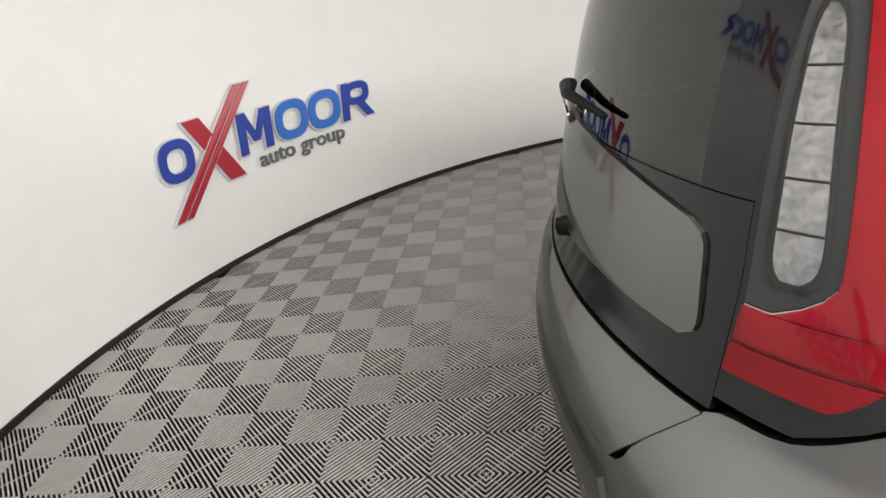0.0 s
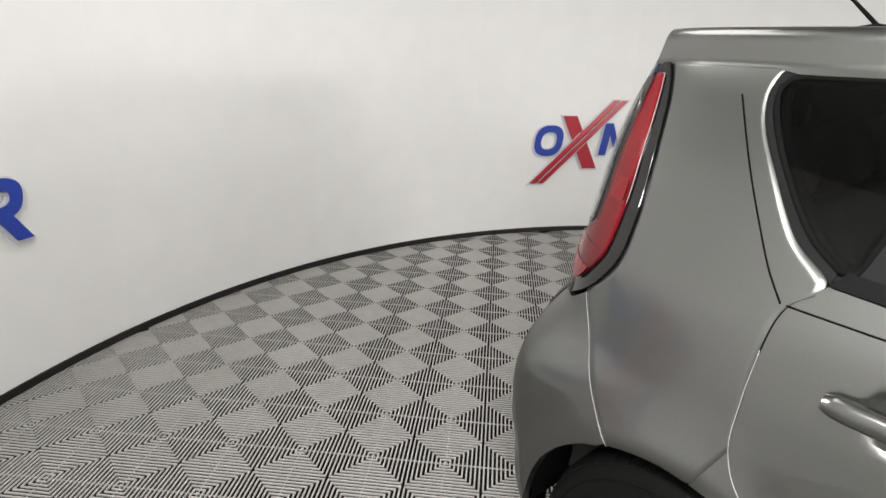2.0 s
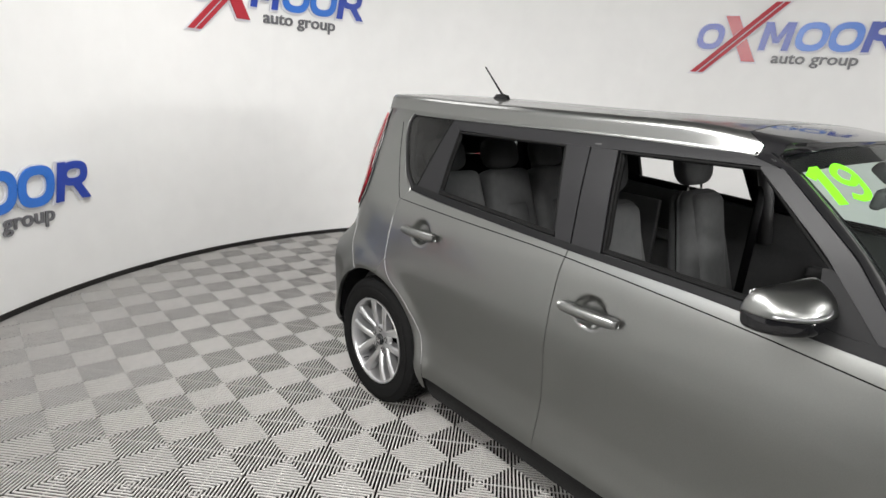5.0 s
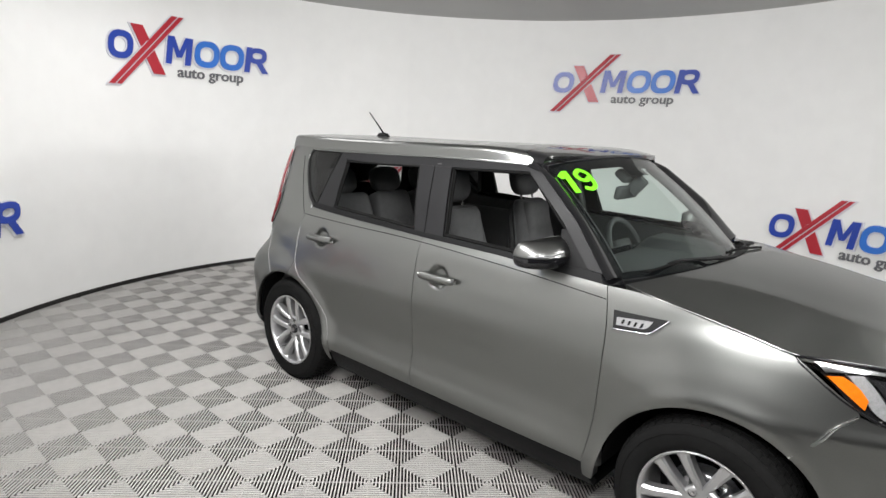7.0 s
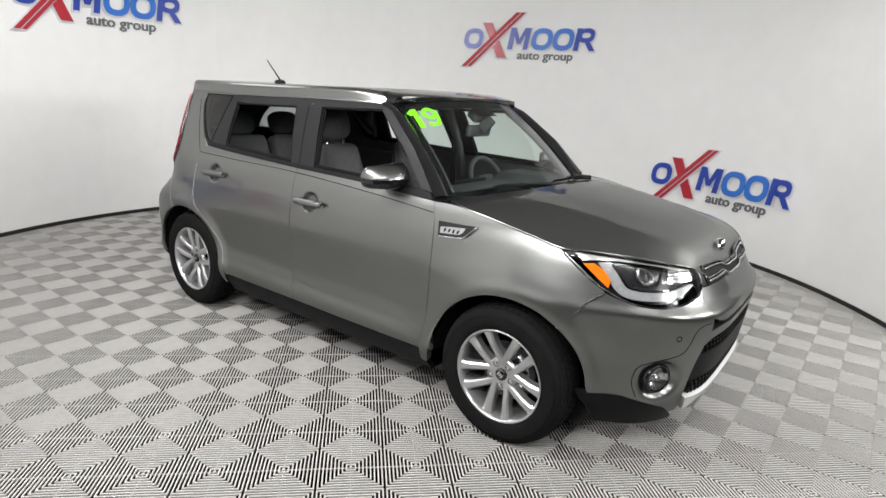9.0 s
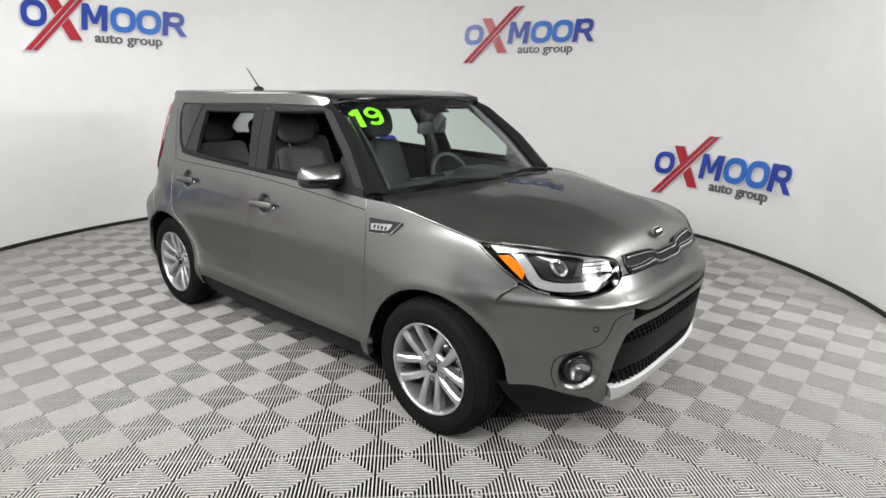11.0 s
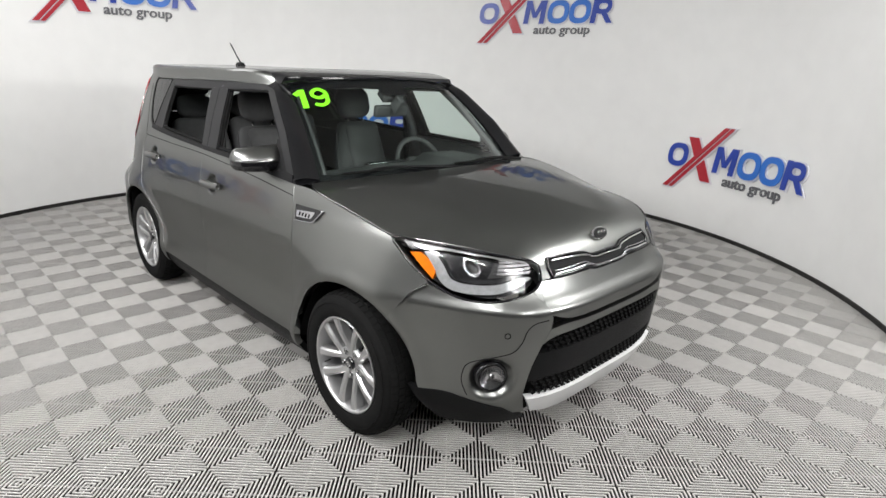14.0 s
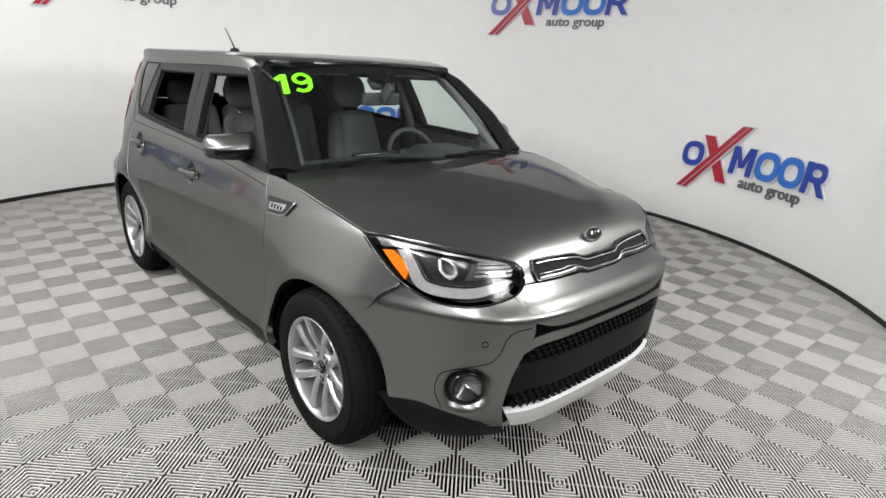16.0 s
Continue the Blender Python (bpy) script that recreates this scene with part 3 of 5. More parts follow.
def arch(hub, a0, a1, r=0.392, n=9):
    return [(hub[0] + r * math.cos(radians(a)), hub[1] + r * 1.0 * math.sin(radians(a))) for a in np.linspace(a0, a1, n)]


# the front fender runs over the wheel from the door to the bumper's seam
f_arch = [(.825, .27), (.87, .27)] + arch(HUBS[0], 172, 52, 0.394, 10)
fender_g = coons(f_arch, [(.838, 1.082), (.98, 1.078), (1.18, 1.040), (1.36, 1.0), (1.50, .968)], [(.825, .27)] + F_EDGE, [(f_arch[-1][0], f_arch[-1][1]), (1.62, .74), (1.695, .815), (1.61, .89), (1.50, .968)], 44, 34)
net_part("front_fender", side_net(fender_g), M_body, car, flange=0.03)

# the quarter panel: a strip behind the door along the wheel arch, and the body above it up to the roof
q_arch = [(-.87, .27)] + arch(HUBS[1], 8, 84, 0.394, 9)
q_seam = arch(HUBS[1], 112, 112, 0.394, 1) + [(-1.478, .738), (-1.522, .795), (-1.580, .878), (-1.640, .962)]
q_edge = [(-.852, .27)] + R_EDGE[:6]
strip_g = ruled(q_arch, q_edge, 26, 6)
TOPQ = 1.508
q_left = q_seam + [(-1.600, 1.005), (-1.558, 1.065), (-1.547, 1.145), (-1.550, 1.27), (-1.565, 1.40), (-1.584, 1.465), (-1.610, TOPQ)]
q_right = R_EDGE[5:] + [(-1.215, 1.215), (-1.29, 1.32), (-1.335, 1.39), (-1.352, 1.44), (-1.350, 1.475), (-1.335, 1.498), (-1.315, TOPQ)]
corner = strip_g[:, -1]
strip = net_part("quarter_strip", side_net(strip_g), M_body, car, inset=0, flange=0)
# welded to the main net along the line from the door to the arch
main_g = coons([tuple(c) for c in corner[::-1]] + arch(HUBS[1], 92, 112, 0.394, 4), [(-1.31, TOPQ), (-1.610, TOPQ)], q_right, q_left, 20, 44, True)
main = net_part("quarter_main", side_net(main_g), M_body, car, inset=0.0012, flange=0.014)
for a, b in zip(main, strip):
    join("quarter_panel", [a, b])

# black sill under the doors
sill_g = ruled([(-.86, .205), (0, .20), (.86, .205)], [(-.852, .328), (0, .328), (.825, .328)], 40, 6)
net_part("sill", side_net(sill_g, -0.012), M_plastic, car, "black plastic sill cladding", flange=0.03)
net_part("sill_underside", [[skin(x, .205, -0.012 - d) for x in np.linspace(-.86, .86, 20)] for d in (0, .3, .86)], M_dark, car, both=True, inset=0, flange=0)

# dark inner shell behind the gaps
shell_g = ruled([(-.90, .30), (0, .30), (.84, .30)], [(-1.25, 1.15), (0, 1.11), (.82, 1.07)], 30, 12)
net_part("inner_shell", side_net(shell_g, -0.040), M_trim, car, "dark inner door lining", inset=0, flange=0)

# dark lining over the rear wheel's housing, inside the cabin
lining_g = ruled([(-.86, .43), (-.96, .58), (-1.1, .72), (-1.295, .765), (-1.6, .75)], [(-.90, 1.13), (-1.0, 1.14), (-1.15, 1.15), (-1.35, 1.14), (-1.66, 1.10)], 24, 8)
net_part("side_lining", side_net(lining_g, -0.050), M_trim, car, "dark rear side lining", inset=0, flange=0)

# ---- front end ----
HL_LOW = [(.437, .842), (.485, .808), (.583, .783), (.665, .774), (.727, .79), (.762, .818)]
HL_TOP = [(.437, .905), (.534, .936), (.677, .962), (.742, .970), (.786, .968)]


yz_of = half_at


def gx(front, x, z):
    """The way round the end to the point of the side at x, z."""
    if front:
        return (girth(front, yz_of(x, z), z), z)
    s, xs, _ = contour(front, z)
    return (float(np.interp(x, xs, s)), z)


seam = [gx(True, 1.695, .815), gx(True, 1.62, .74), gx(True, f_arch[-1][0], f_arch[-1][1])]
b_arch = [gx(True, *p) for p in arch(HUBS[0], 52, 8, 0.394, 6)] + [gx(True, 1.70, .30)]
low_y = yz(True, (.47, .60), (.50, .50), (.515, .40), (.505, .345), (.46, .255))
corner_g = coons(yz(True, (.46, .255)) + [gx(True, 1.86, .28)] + [gx(True, 1.70, .30)], yz(True, *HL_LOW[1:]) + seam[:1], low_y[::-1] + yz(True, (.44, .66), (.44, .72), (.485, .808)), b_arch[::-1] + seam[::-1], 64, 36)
FOG_S, FOG_Z = girth(True, .629, .45), .45


def fog_dish(q, z):
    """How far the bumper's corner is sunk about the fog lamp."""
    d = math.hypot((q - FOG_S) / 1.05, z - FOG_Z)
    t = min(1.0, max(0.0, (.098 - d) / .034))
    return -.036 * t * t * (3 - 2 * t)


net_part("bumper_corner", [[wrap(True, q, z, fog_dish(q, z)) for q, z in row] for row in corner_g], M_body, car, flange=0.02)
# the beam between the headlights, the strip under its slot
beam_g = coons(yz(True, (0.0, .684), (.2, .685), (.34, .690), (.44, .72)), yz(True, (0.0, .838), (.2, .838), (.437, .840)), [(0, .684), (0, .76), (0, .838)], yz(True, (.44, .72), (.46, .77), (.437, .840)), 24, 12)
net_part("bumper_beam", end_net(True, beam_g), M_body, car, inset=0.0, flange=0.03)
fill_g = coons(yz(True, (.44, .72), (.485, .808)), yz(True, (.46, .77), (.437, .840)), yz(True, (.44, .72), (.46, .77)), yz(True, (.485, .808), (.437, .840)), 4, 4, False)
net_part("bumper_infill", end_net(True, fill_g), M_body, car, inset=0, flange=0.0)
strip2 = coons(yz(True, (0, .634), (.2, .634), (.40, .628), (.47, .60)), yz(True, (0, .662), (.2, .664), (.36, .670), (.44, .66)), [(0, .634), (0, .662)], yz(True, (.47, .60), (.44, .66)), 24, 5)
net_part("bumper_strip", end_net(True, strip2), M_body, car, inset=0, flange=0.03)
# near-black sheet for the shade behind slot and grilles, the satin band between them
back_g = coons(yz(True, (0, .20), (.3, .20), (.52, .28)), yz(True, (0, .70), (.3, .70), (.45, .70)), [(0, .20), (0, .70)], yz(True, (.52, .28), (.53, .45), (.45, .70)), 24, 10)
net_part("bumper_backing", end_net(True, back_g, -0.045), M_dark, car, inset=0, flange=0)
band_g = coons(yz(True, (0, .425), (.25, .428), (.40, .437), (.507, .43)), yz(True, (0, .552), (.25, .553), (.42, .556), (.485, .556)), [(0, .425), (0, .552)], yz(True, (.507, .43), (.485, .556)), 24, 6)
net_part("bumper_band", end_net(True, band_g, -0.006), M_plastic, car, "dark satin bumper band", inset=0, flange=0.03)
skid_g = coons(yz(True, (0, .205), (.25, .215), (.44, .262)), yz(True, (0, .335), (.2, .336), (.40, .342), (.502, .352)), [(0, .205), (0, .335)], yz(True, (.44, .262), (.502, .352)), 26, 7)
net_part("skid_plate", end_net(True, skid_g, 0.012), M_skid, car, "silver painted skid plate", inset=0, flange=0.03)
# black cladding under the bumper corner
clad_g = coons([gx(True, 1.70, .19), gx(True, 1.86, .19)] + yz(True, (.42, .20)), [gx(True, 1.63, .365), gx(True, 1.78, .372), gx(True, 1.86, .352)] + yz(True, (.57, .305)), [gx(True, 1.70, .19), gx(True, 1.63, .365)], yz(True, (.42, .20), (.57, .305)), 20, 6)
net_part("bumper_cladding", end_net(True, clad_g, 0.004), M_plastic, car, "black plastic lower bumper cladding", inset=0, flange=0.02)


def mesh_grille(name, y1, z0, z1, ybot, pitch=0.034):
    """A honeycomb insert: rows of small slanting bars on the recessed skin."""
    verts, faces = [], []

    def bar3(a, b, w):
        p, q = wrap(True, a[0], a[1], -0.018), wrap(True, b[0], b[1], -0.018)
        d = (q - p).normalized()
        n = Vector((1, 0, 0))
        u = d.cross(n).normalized() * w
        k = len(verts)
        for c in (p, q):
            verts.extend([c + u, c + u + n * 0.012, c - u + n * 0.012, c - u])
        for i in range(4):
            j = (i + 1) % 4
            faces.append((k + i, k + j, k + 4 + j, k + 4 + i))
    rows = max(2, int(round((z1 - z0) / 0.022)))
    h = (z1 - z0) / rows
    for r in range(rows + 1):
        z = z0 + r * h
        ye = ybot + (y1 - ybot) * r / rows
        s_end = girth(True, ye, z)
        k = int(s_end / pitch)
        for i in range(-k, k):
            off = pitch / 2 * (r % 2)
            a, b = i * pitch + off, i * pitch + off + pitch * 0.62
            if abs(a) < s_end and abs(b) < s_end:
                bar3((a, z), (b, z), 0.0022)
                if r < rows:
                    bar3((b, z), (b + pitch * 0.19, z + h / 2), 0.0022)
                    bar3((b + pitch * 0.19, z + h / 2), (b + pitch * 0.0, z + h), 0.0022)
    raw(name, verts, faces, M_plastic, car, "black honeycomb plastic grille")


mesh_grille("upper_intake_grille", .47, .560, .628, .47)
mesh_grille("lower_intake_grille", .505, .345, .430, .50)

# ---- hood ----
HOOD_C = [(1.06, 0, 1.118), (1.25, 0, 1.102), (1.5, 0, 1.070), (1.7, 0, 1.030), (1.85, 0, .985), (1.93, 0, .945), (1.98, 0, .90), (2.022, 0, .842)]


def on_skin(x, z, off=0.0):
    p = skin(x, z, off)
    return tuple(p)


HOOD_E = [(.885, -.78, 1.086)] + [on_skin(x, z, -.004) for x, z in ((1.02, 1.072), (1.18, 1.043), (1.36, 1.004), (1.50, .973))] + [tuple(wrap(True, girth(True, y, z), z)) for y, z in ((.742, .976), (.66, .968), (.534, .941), (.455, .912), (.432, .875), (.436, .843))]
hc, he = spline(HOOD_C, 44), spline(HOOD_E, 44)
hood_pts = []
for k in range(45):
    row = []
    for j in range(33):
        v = j / 16 - 1
        a = abs(v)
        c, e = hc[k], he[k]
        crown = 0.012 * math.exp(-((a - 0.62) / 0.16) ** 2) * math.sin(math.pi * min(1, k / 40))
        row.append((c[0] + (e[0] - c[0]) * a ** 2.0, (e[1] * v * -1) if v < 0 else e[1] * v * -1, c[2] + (e[2] - c[2]) * a ** 2.6 + crown))
    hood_pts.append(row)
hood = net_part("hood", hood_pts, M_body, car, both=False, flange=0.02)[0]
# near-black sheet for the shade in the hood's gaps
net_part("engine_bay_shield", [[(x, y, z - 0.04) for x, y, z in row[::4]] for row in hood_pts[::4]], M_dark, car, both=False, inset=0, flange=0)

# ---- headlights ----
def outline_net(front, low, top, nu, nv, off):
    return end_net(front, coons(yz(front, *low), yz(front, *top), yz(front, low[0], ((low[0][0] + top[0][0]) / 2 - 0.006, (low[0][1] + top[0][1]) / 2), top[0]), yz(front, low[-1], top[-1]), nu, nv), off)


def ring_on(front, y, z, r, off, n=40, squash=1.0):
    s0 = girth(front, y, z)
    return [wrap(front, s0 + r * math.cos(2 * math.pi * k / n), z + squash * r * math.sin(2 * math.pi * k / n), off) for k in range(n)]


def disc_on(name, front, y, z, r, off, material, parent, dome=0.0, n=32, both=True, squash=1.0, label=""):
    """A round plate or dome lying on the skin, and its twin."""
    s0 = girth(front, y, z)
    rings = 5
    verts = [wrap(front, s0, z, off + dome)]
    for k in range(1, rings + 1):
        q = k / rings
        verts += [wrap(front, s0 + r * q * math.cos(2 * math.pi * i / n), z + squash * r * q * math.sin(2 * math.pi * i / n), off + dome * (1 - q * q)) for i in range(n)]
    faces = [(0, 1 + i, 1 + (i + 1) % n) for i in range(n)]
    for k in range(rings - 1):
        for i in range(n):
            a, b = 1 + k * n + i, 1 + k * n + (i + 1) % n
            faces.append((a, a + n, b + n, b))
    out = []
    for s, par in zip((1, -1), parent if isinstance(parent, (list, tuple)) else (parent, parent)):
        out.append(raw(name, [(v.x, v.y * s, v.z) for v in verts], faces, material, par, label, smooth=True))
        if not both:
            break
    return out


def mirrored_tube(name, pts, r, material, parents, label="", cyclic=False, n=10, flat=1.0):
    for s, par in zip((1, -1), parents if isinstance(parents, (list, tuple)) else (parents, parents)):
        tube(name, [(p[0], p[1] * s, p[2]) for p in pts], r, material, par, label, n, cyclic, flat)


head = net_part("headlight", outline_net(True, HL_LOW, HL_TOP, 30, 14, -0.05), M_housing, car, "clear headlight with a projector lens and amber marker", inset=0, flange=0)
net_part("headlight_cover", outline_net(True, HL_LOW, HL_TOP, 30, 14, 0.0), M_lens, head, "clear plastic cover", inset=0.004, flange=0)
for o in [c for h in head for c in h.children]:
    o.visible_shadow = False
edge = yz(True, *HL_LOW)[:-1] + yz(True, (.775, .86), (.79, .94), *HL_TOP[::-1])
rim_pts = [wrap(True, s, z, -0.004) for s, z in spline(edge + [edge[0]], 70)]
mirrored_tube("headlight_bezel", rim_pts, 0.0055, M_black, head, "black bezel", cyclic=True, n=8)
# silver brow along the top, amber wedge at the outer edge, the bent light guide and the fins beside the projector
def xz(*pts):
    return [gx(True, x, z) for x, z in pts]


def lamp_strip(name, low, top, nu, nv, off, material, label="", flange=0.015):
    low, top = xz(*low), xz(*top)
    net_part(name, end_net(True, coons(low, top, [low[0], top[0]], [low[-1], top[-1]], nu, nv), off), material, head, label, inset=0, flange=flange)


lamp_strip("reflector_brow", ((1.585, .934), (1.667, .944), (1.761, .944), (1.867, .931), (1.895, .921), (1.950, .908)), ((1.535, .968), (1.675, .963), (1.83, .953), (1.92, .937), (1.940, .928), (1.957, .912)), 30, 4, -.012, M_brow, "silver upper reflector")
lamp_strip("amber_marker", ((1.590, .924), (1.645, .882), (1.704, .836)), ((1.632, .930), (1.676, .904), (1.709, .866)), 12, 4, -.010, M_amber, "amber side marker", 0.03)
lamp_strip("light_guide", ((1.645, .933), (1.69, .886), (1.731, .831), (1.786, .802), (1.873, .796), (1.934, .803), (1.968, .827), (1.982, .852)), ((1.684, .938), (1.728, .896), (1.764, .850), (1.802, .834), (1.862, .830), (1.915, .834), (1.945, .846), (1.972, .860)), 40, 4, -.016, M_guide, "pale grey light guide strip", 0.022)
lamp_strip("guide_edge", ((1.690, .936), (1.733, .894), (1.768, .850), (1.806, .838), (1.862, .834), (1.912, .838)), ((1.696, .937), (1.739, .895), (1.773, .853), (1.808, .842), (1.862, .838), (1.910, .842)), 30, 2, -.012, M_chrome, "chrome edge of the guide", 0.012)
for k in range(4):
    zz = .868 + .0135 * k
    x0, x1 = 1.905 - .003 * k, 1.974 - .006 * k
    lamp_strip("reflector_fin", ((x0, zz), ((x0 + x1) / 2, zz), (x1, zz)), ((x0, zz + .0095), ((x0 + x1) / 2, zz + .0095), (x1, zz + .0095)), 8, 2, -.020, M_silver, flange=0.02)
lamp_strip("reflector_bowl", ((1.885, .850), (1.93, .855), (1.978, .862)), ((1.885, .925), (1.92, .925), (1.955, .915)), 8, 6, -.036, M_grey, flange=0)
disc_on("projector_lens", True, .664, .890, .027, -0.024, M_lens, head, dome=0.018)
disc_on("projector_bowl", True, .664, .890, .027, -0.040, M_grey, head, dome=-0.008)
mirrored_tube("projector_ring", ring_on(True, .664, .890, .031, -0.024), 0.0055, M_silver, head, "silver projector ring", cyclic=True, n=10)
mirrored_tube("projector_ring", ring_on(True, .664, .890, .024, -0.032), 0.003, M_silver, head, cyclic=True, n=8)

# ---- fog lamps: each stands in its recess and looks forward ----
for side in (1, -1):
    c = wrap(True, FOG_S, FOG_Z, -.020)
    at = Matrix.Translation((c.x, c.y * side, c.z)) @ Matrix.Rotation(radians(60 if side == 1 else 120), 4, "Z")
    fog = lathe("fog_lamp", [(.001, -.022), (.030, -.018), (.052, -.002), (.060, .006), (.066, .002), (.069, -.030)], M_black, car, "round fog lamp in a gloss black ring", n=48, m=at)
    lathe("fog_reflector", [(.001, -.012), (.022, -.010), (.040, -.002), (.053, .003)], M_silver, fog, "silver reflector", n=40)
    lathe("fog_bulb", [(.001, .002), (.010, .000), (.013, -.012)], M_chrome, fog, n=20)
    lathe("fog_lens", [(.001, .016), (.020, .0145), (.040, .0095), (.053, .003)], M_lens, fog, "clear domed lens", n=40)
# joint between the painted corner and the panel round lamp and grille, and the small round sensor
JOINT = ((.690, .372), (.702, .42), (.700, .47), (.684, .517), (.62, .553), (.575, .576), (.550, .62), (.537, .668), (.508, .695), (.455, .702))
mirrored_tube("bumper_joint", [wrap(True, q, z, -.0004) for q, z in spline(yz(True, *JOINT), 50)], .0021, M_dark, car, "dark panel joint", n=6)
mirrored_tube("parking_sensor", ring_on(True, .600, .647, .011, .0006), .0018, M_dark, car, "small round parking sensor", cyclic=True, n=6)

# ---- grille on the nose ----
G_LOW = [(0, .832), (.10, .832), (.16, .846), (.26, .842), (.375, .842)]
G_TOP = [(0, .884), (.10, .884), (.15, .898), (.26, .906), (.372, .908)]


def nose(y, z, off=0.0):
    """A point on the hood's nose by half-width and height."""
    s = abs(y)
    e = np.interp(z, [.842, .875, .912, .941], [2.022, 2.003, 1.969, 1.935])
    edge_x = np.interp(z, [.842, .875, .912, .941], [1.987, 1.975, 1.945, 1.90])
    x = e + (edge_x - e) * min(1, s / .44) ** 2
    return Vector((x + off, -y, z + off * 0.45))


def nose_net(low, top, nu, nv, off):
    g = coons(low, top, [low[0], top[0]], [low[-1], top[-1]], nu, nv)
    return [[nose(y, z, off) for y, z in row] for row in g]


grille = net_part("grille", nose_net(G_LOW, G_TOP, 30, 5, 0.006), M_panel, car, "dark grey grille panel in a chrome frame", inset=0, flange=0.02)
end = [nose(y, z, 0.008) for y, z in spline([G_LOW[-1], (.385, .875), G_TOP[-1]], 6)][1:-1]
mirrored_tube("grille_frame", [nose(y, z, 0.008) for y, z in spline(G_LOW, 30)] + end + [nose(y, z, 0.008) for y, z in spline(G_TOP, 30)][::-1], 0.0075, M_black, grille, "gloss black frame")
mirrored_tube("grille_strip", [nose(y * .965, z - .010, 0.013) for y, z in spline(G_TOP, 30)], 0.0042, M_chrome, grille, "chrome upper strip")
mirrored_tube("grille_strip", [nose(y * .965, z + .009, 0.013) for y, z in spline(G_LOW, 30)], 0.0048, M_chrome, grille, "chrome lower strip")
mirrored_tube("grille_strip", [nose(y, z + .021, 0.010) for y, z in spline([(.14, .838), (.18, .846), (.26, .842), (.36, .842)], 20)], 0.0022, M_chrome, grille, "thin chrome inner strip")


def oval(name, centre, u, v, a, b, h, material, parent, n=32, label=""):
    c, u, v = Vector(centre), Vector(u).normalized(), Vector(v).normalized()
    w = u.cross(v)
    if w.dot(c - CENTRE) < 0:
        w = -w
    verts = []
    for q, k in ((1.0, 0.0), (1.0, 0.6), (0.9, 1.0)):
        verts += [c + u * a * q * math.cos(2 * math.pi * i / n) + v * b * q * math.sin(2 * math.pi * i / n) + w * h * k for i in range(n)]
    faces = [tuple(2 * n + i for i in range(n))]
    for k in range(2):
        for i in range(n):
            j = (i + 1) % n
            faces.append((k * n + i, k * n + j, (k + 1) * n + j, (k + 1) * n + i))
    return raw(name, verts, faces, material, parent, label)


em = oval("front_emblem", (1.947, .03, .946), (0, 1, 0), (-.55, 0, .83), .058, .029, .008, M_chrome, car, label="chrome oval emblem")
oval("emblem_field", (1.947 + .0065, .03, .946 + .0045), (0, 1, 0), (-.55, 0, .83), .049, .022, .003, M_plastic, em)
for yy in (-.022, 0, .022):
    oval("emblem_bar", (1.947 + .009, .03 + yy, .946 + .006), (0, .3, 1), (0, 1, -.3), .013, .0035, .003, M_chrome, em, n=8)

# ---- cowl, wipers ----
cowl_f, cowl_b = [], []
for k in range(25):
    v = k / 12 - 1
    cowl_f.append((1.062 - .178 * abs(v) ** 2, -.775 * v * -1, 1.100 - .028 * abs(v) ** 2.4))
    cowl_b.append((.985 - .165 * abs(v) ** 2, -.74 * v * -1, 1.092 - .022 * abs(v) ** 2.4))
net_part("cowl", [cowl_f, [((a[0] + b[0]) / 2, a[1] * .99, (a[2] + b[2]) / 2 - .012) for a, b in zip(cowl_f, cowl_b)], cowl_b], M_plastic, car, "black plastic cowl under the windscreen", both=False, inset=0, flange=0.01)


def wiper(y0, y1, x0, x1, z0, z1):
    w = tube("wiper", [(x0, y0, z0), (x0 - .01, y0 + (y1 - y0) * .3, z0 + .022), (x1 + .015, y0 + (y1 - y0) * .62, z1 + .016), (x1, y0 + (y1 - y0) * .75, z1 + .012)], [.011, .009, .006, .005], M_plastic, car, "black windscreen wiper")
    tube("wiper_blade", [(x1 + .045, y0 + (y1 - y0) * .35, z1 - .010), (x1 + .012, y0 + (y1 - y0) * .68, z1 + .006), (x1 - .01, y1, z1 + .002)], .006, M_rubber, w)


wiper(.10, -.62, 1.035, .915, 1.105, 1.115)
wiper(.66, .05, .965, 1.015, 1.098, 1.125)

# ---- greenhouse: windscreen, pillars, roof ----
WS_BASE = [(1.015, 0, 1.098), (.99, -.25, 1.096), (.93, -.48, 1.090), (.83, -.70, 1.083)]
WS_TOP = [(.445, 0, 1.548), (.432, -.25, 1.543), (.40, -.45, 1.530), (.355, -.585, 1.508)]


WSB, WST = spline(WS_BASE, 40), spline(WS_TOP, 40)


def ws(u, v, off=0.0):
    a = abs(u) * 40
    i = min(int(a), 39)
    f = a - i
    b, q = WSB[i] + (WSB[i + 1] - WSB[i]) * f, WST[i] + (WST[i + 1] - WST[i]) * f
    p = b + (q - b) * v + np.array((.62, 0, .78)) * (0.022 * math.sin(math.pi * v) + off)
    return Vector((p[0], p[1] if u >= 0 else -p[1], p[2]))


screen = net_part("windscreen", [[ws(u, v) for u in np.linspace(-1, 1, 41)] for v in np.linspace(0, 1, 21)], M_glass, car, "clear windscreen with a black border", both=False, inset=0, flange=0)[0]
screen.visible_shadow = False
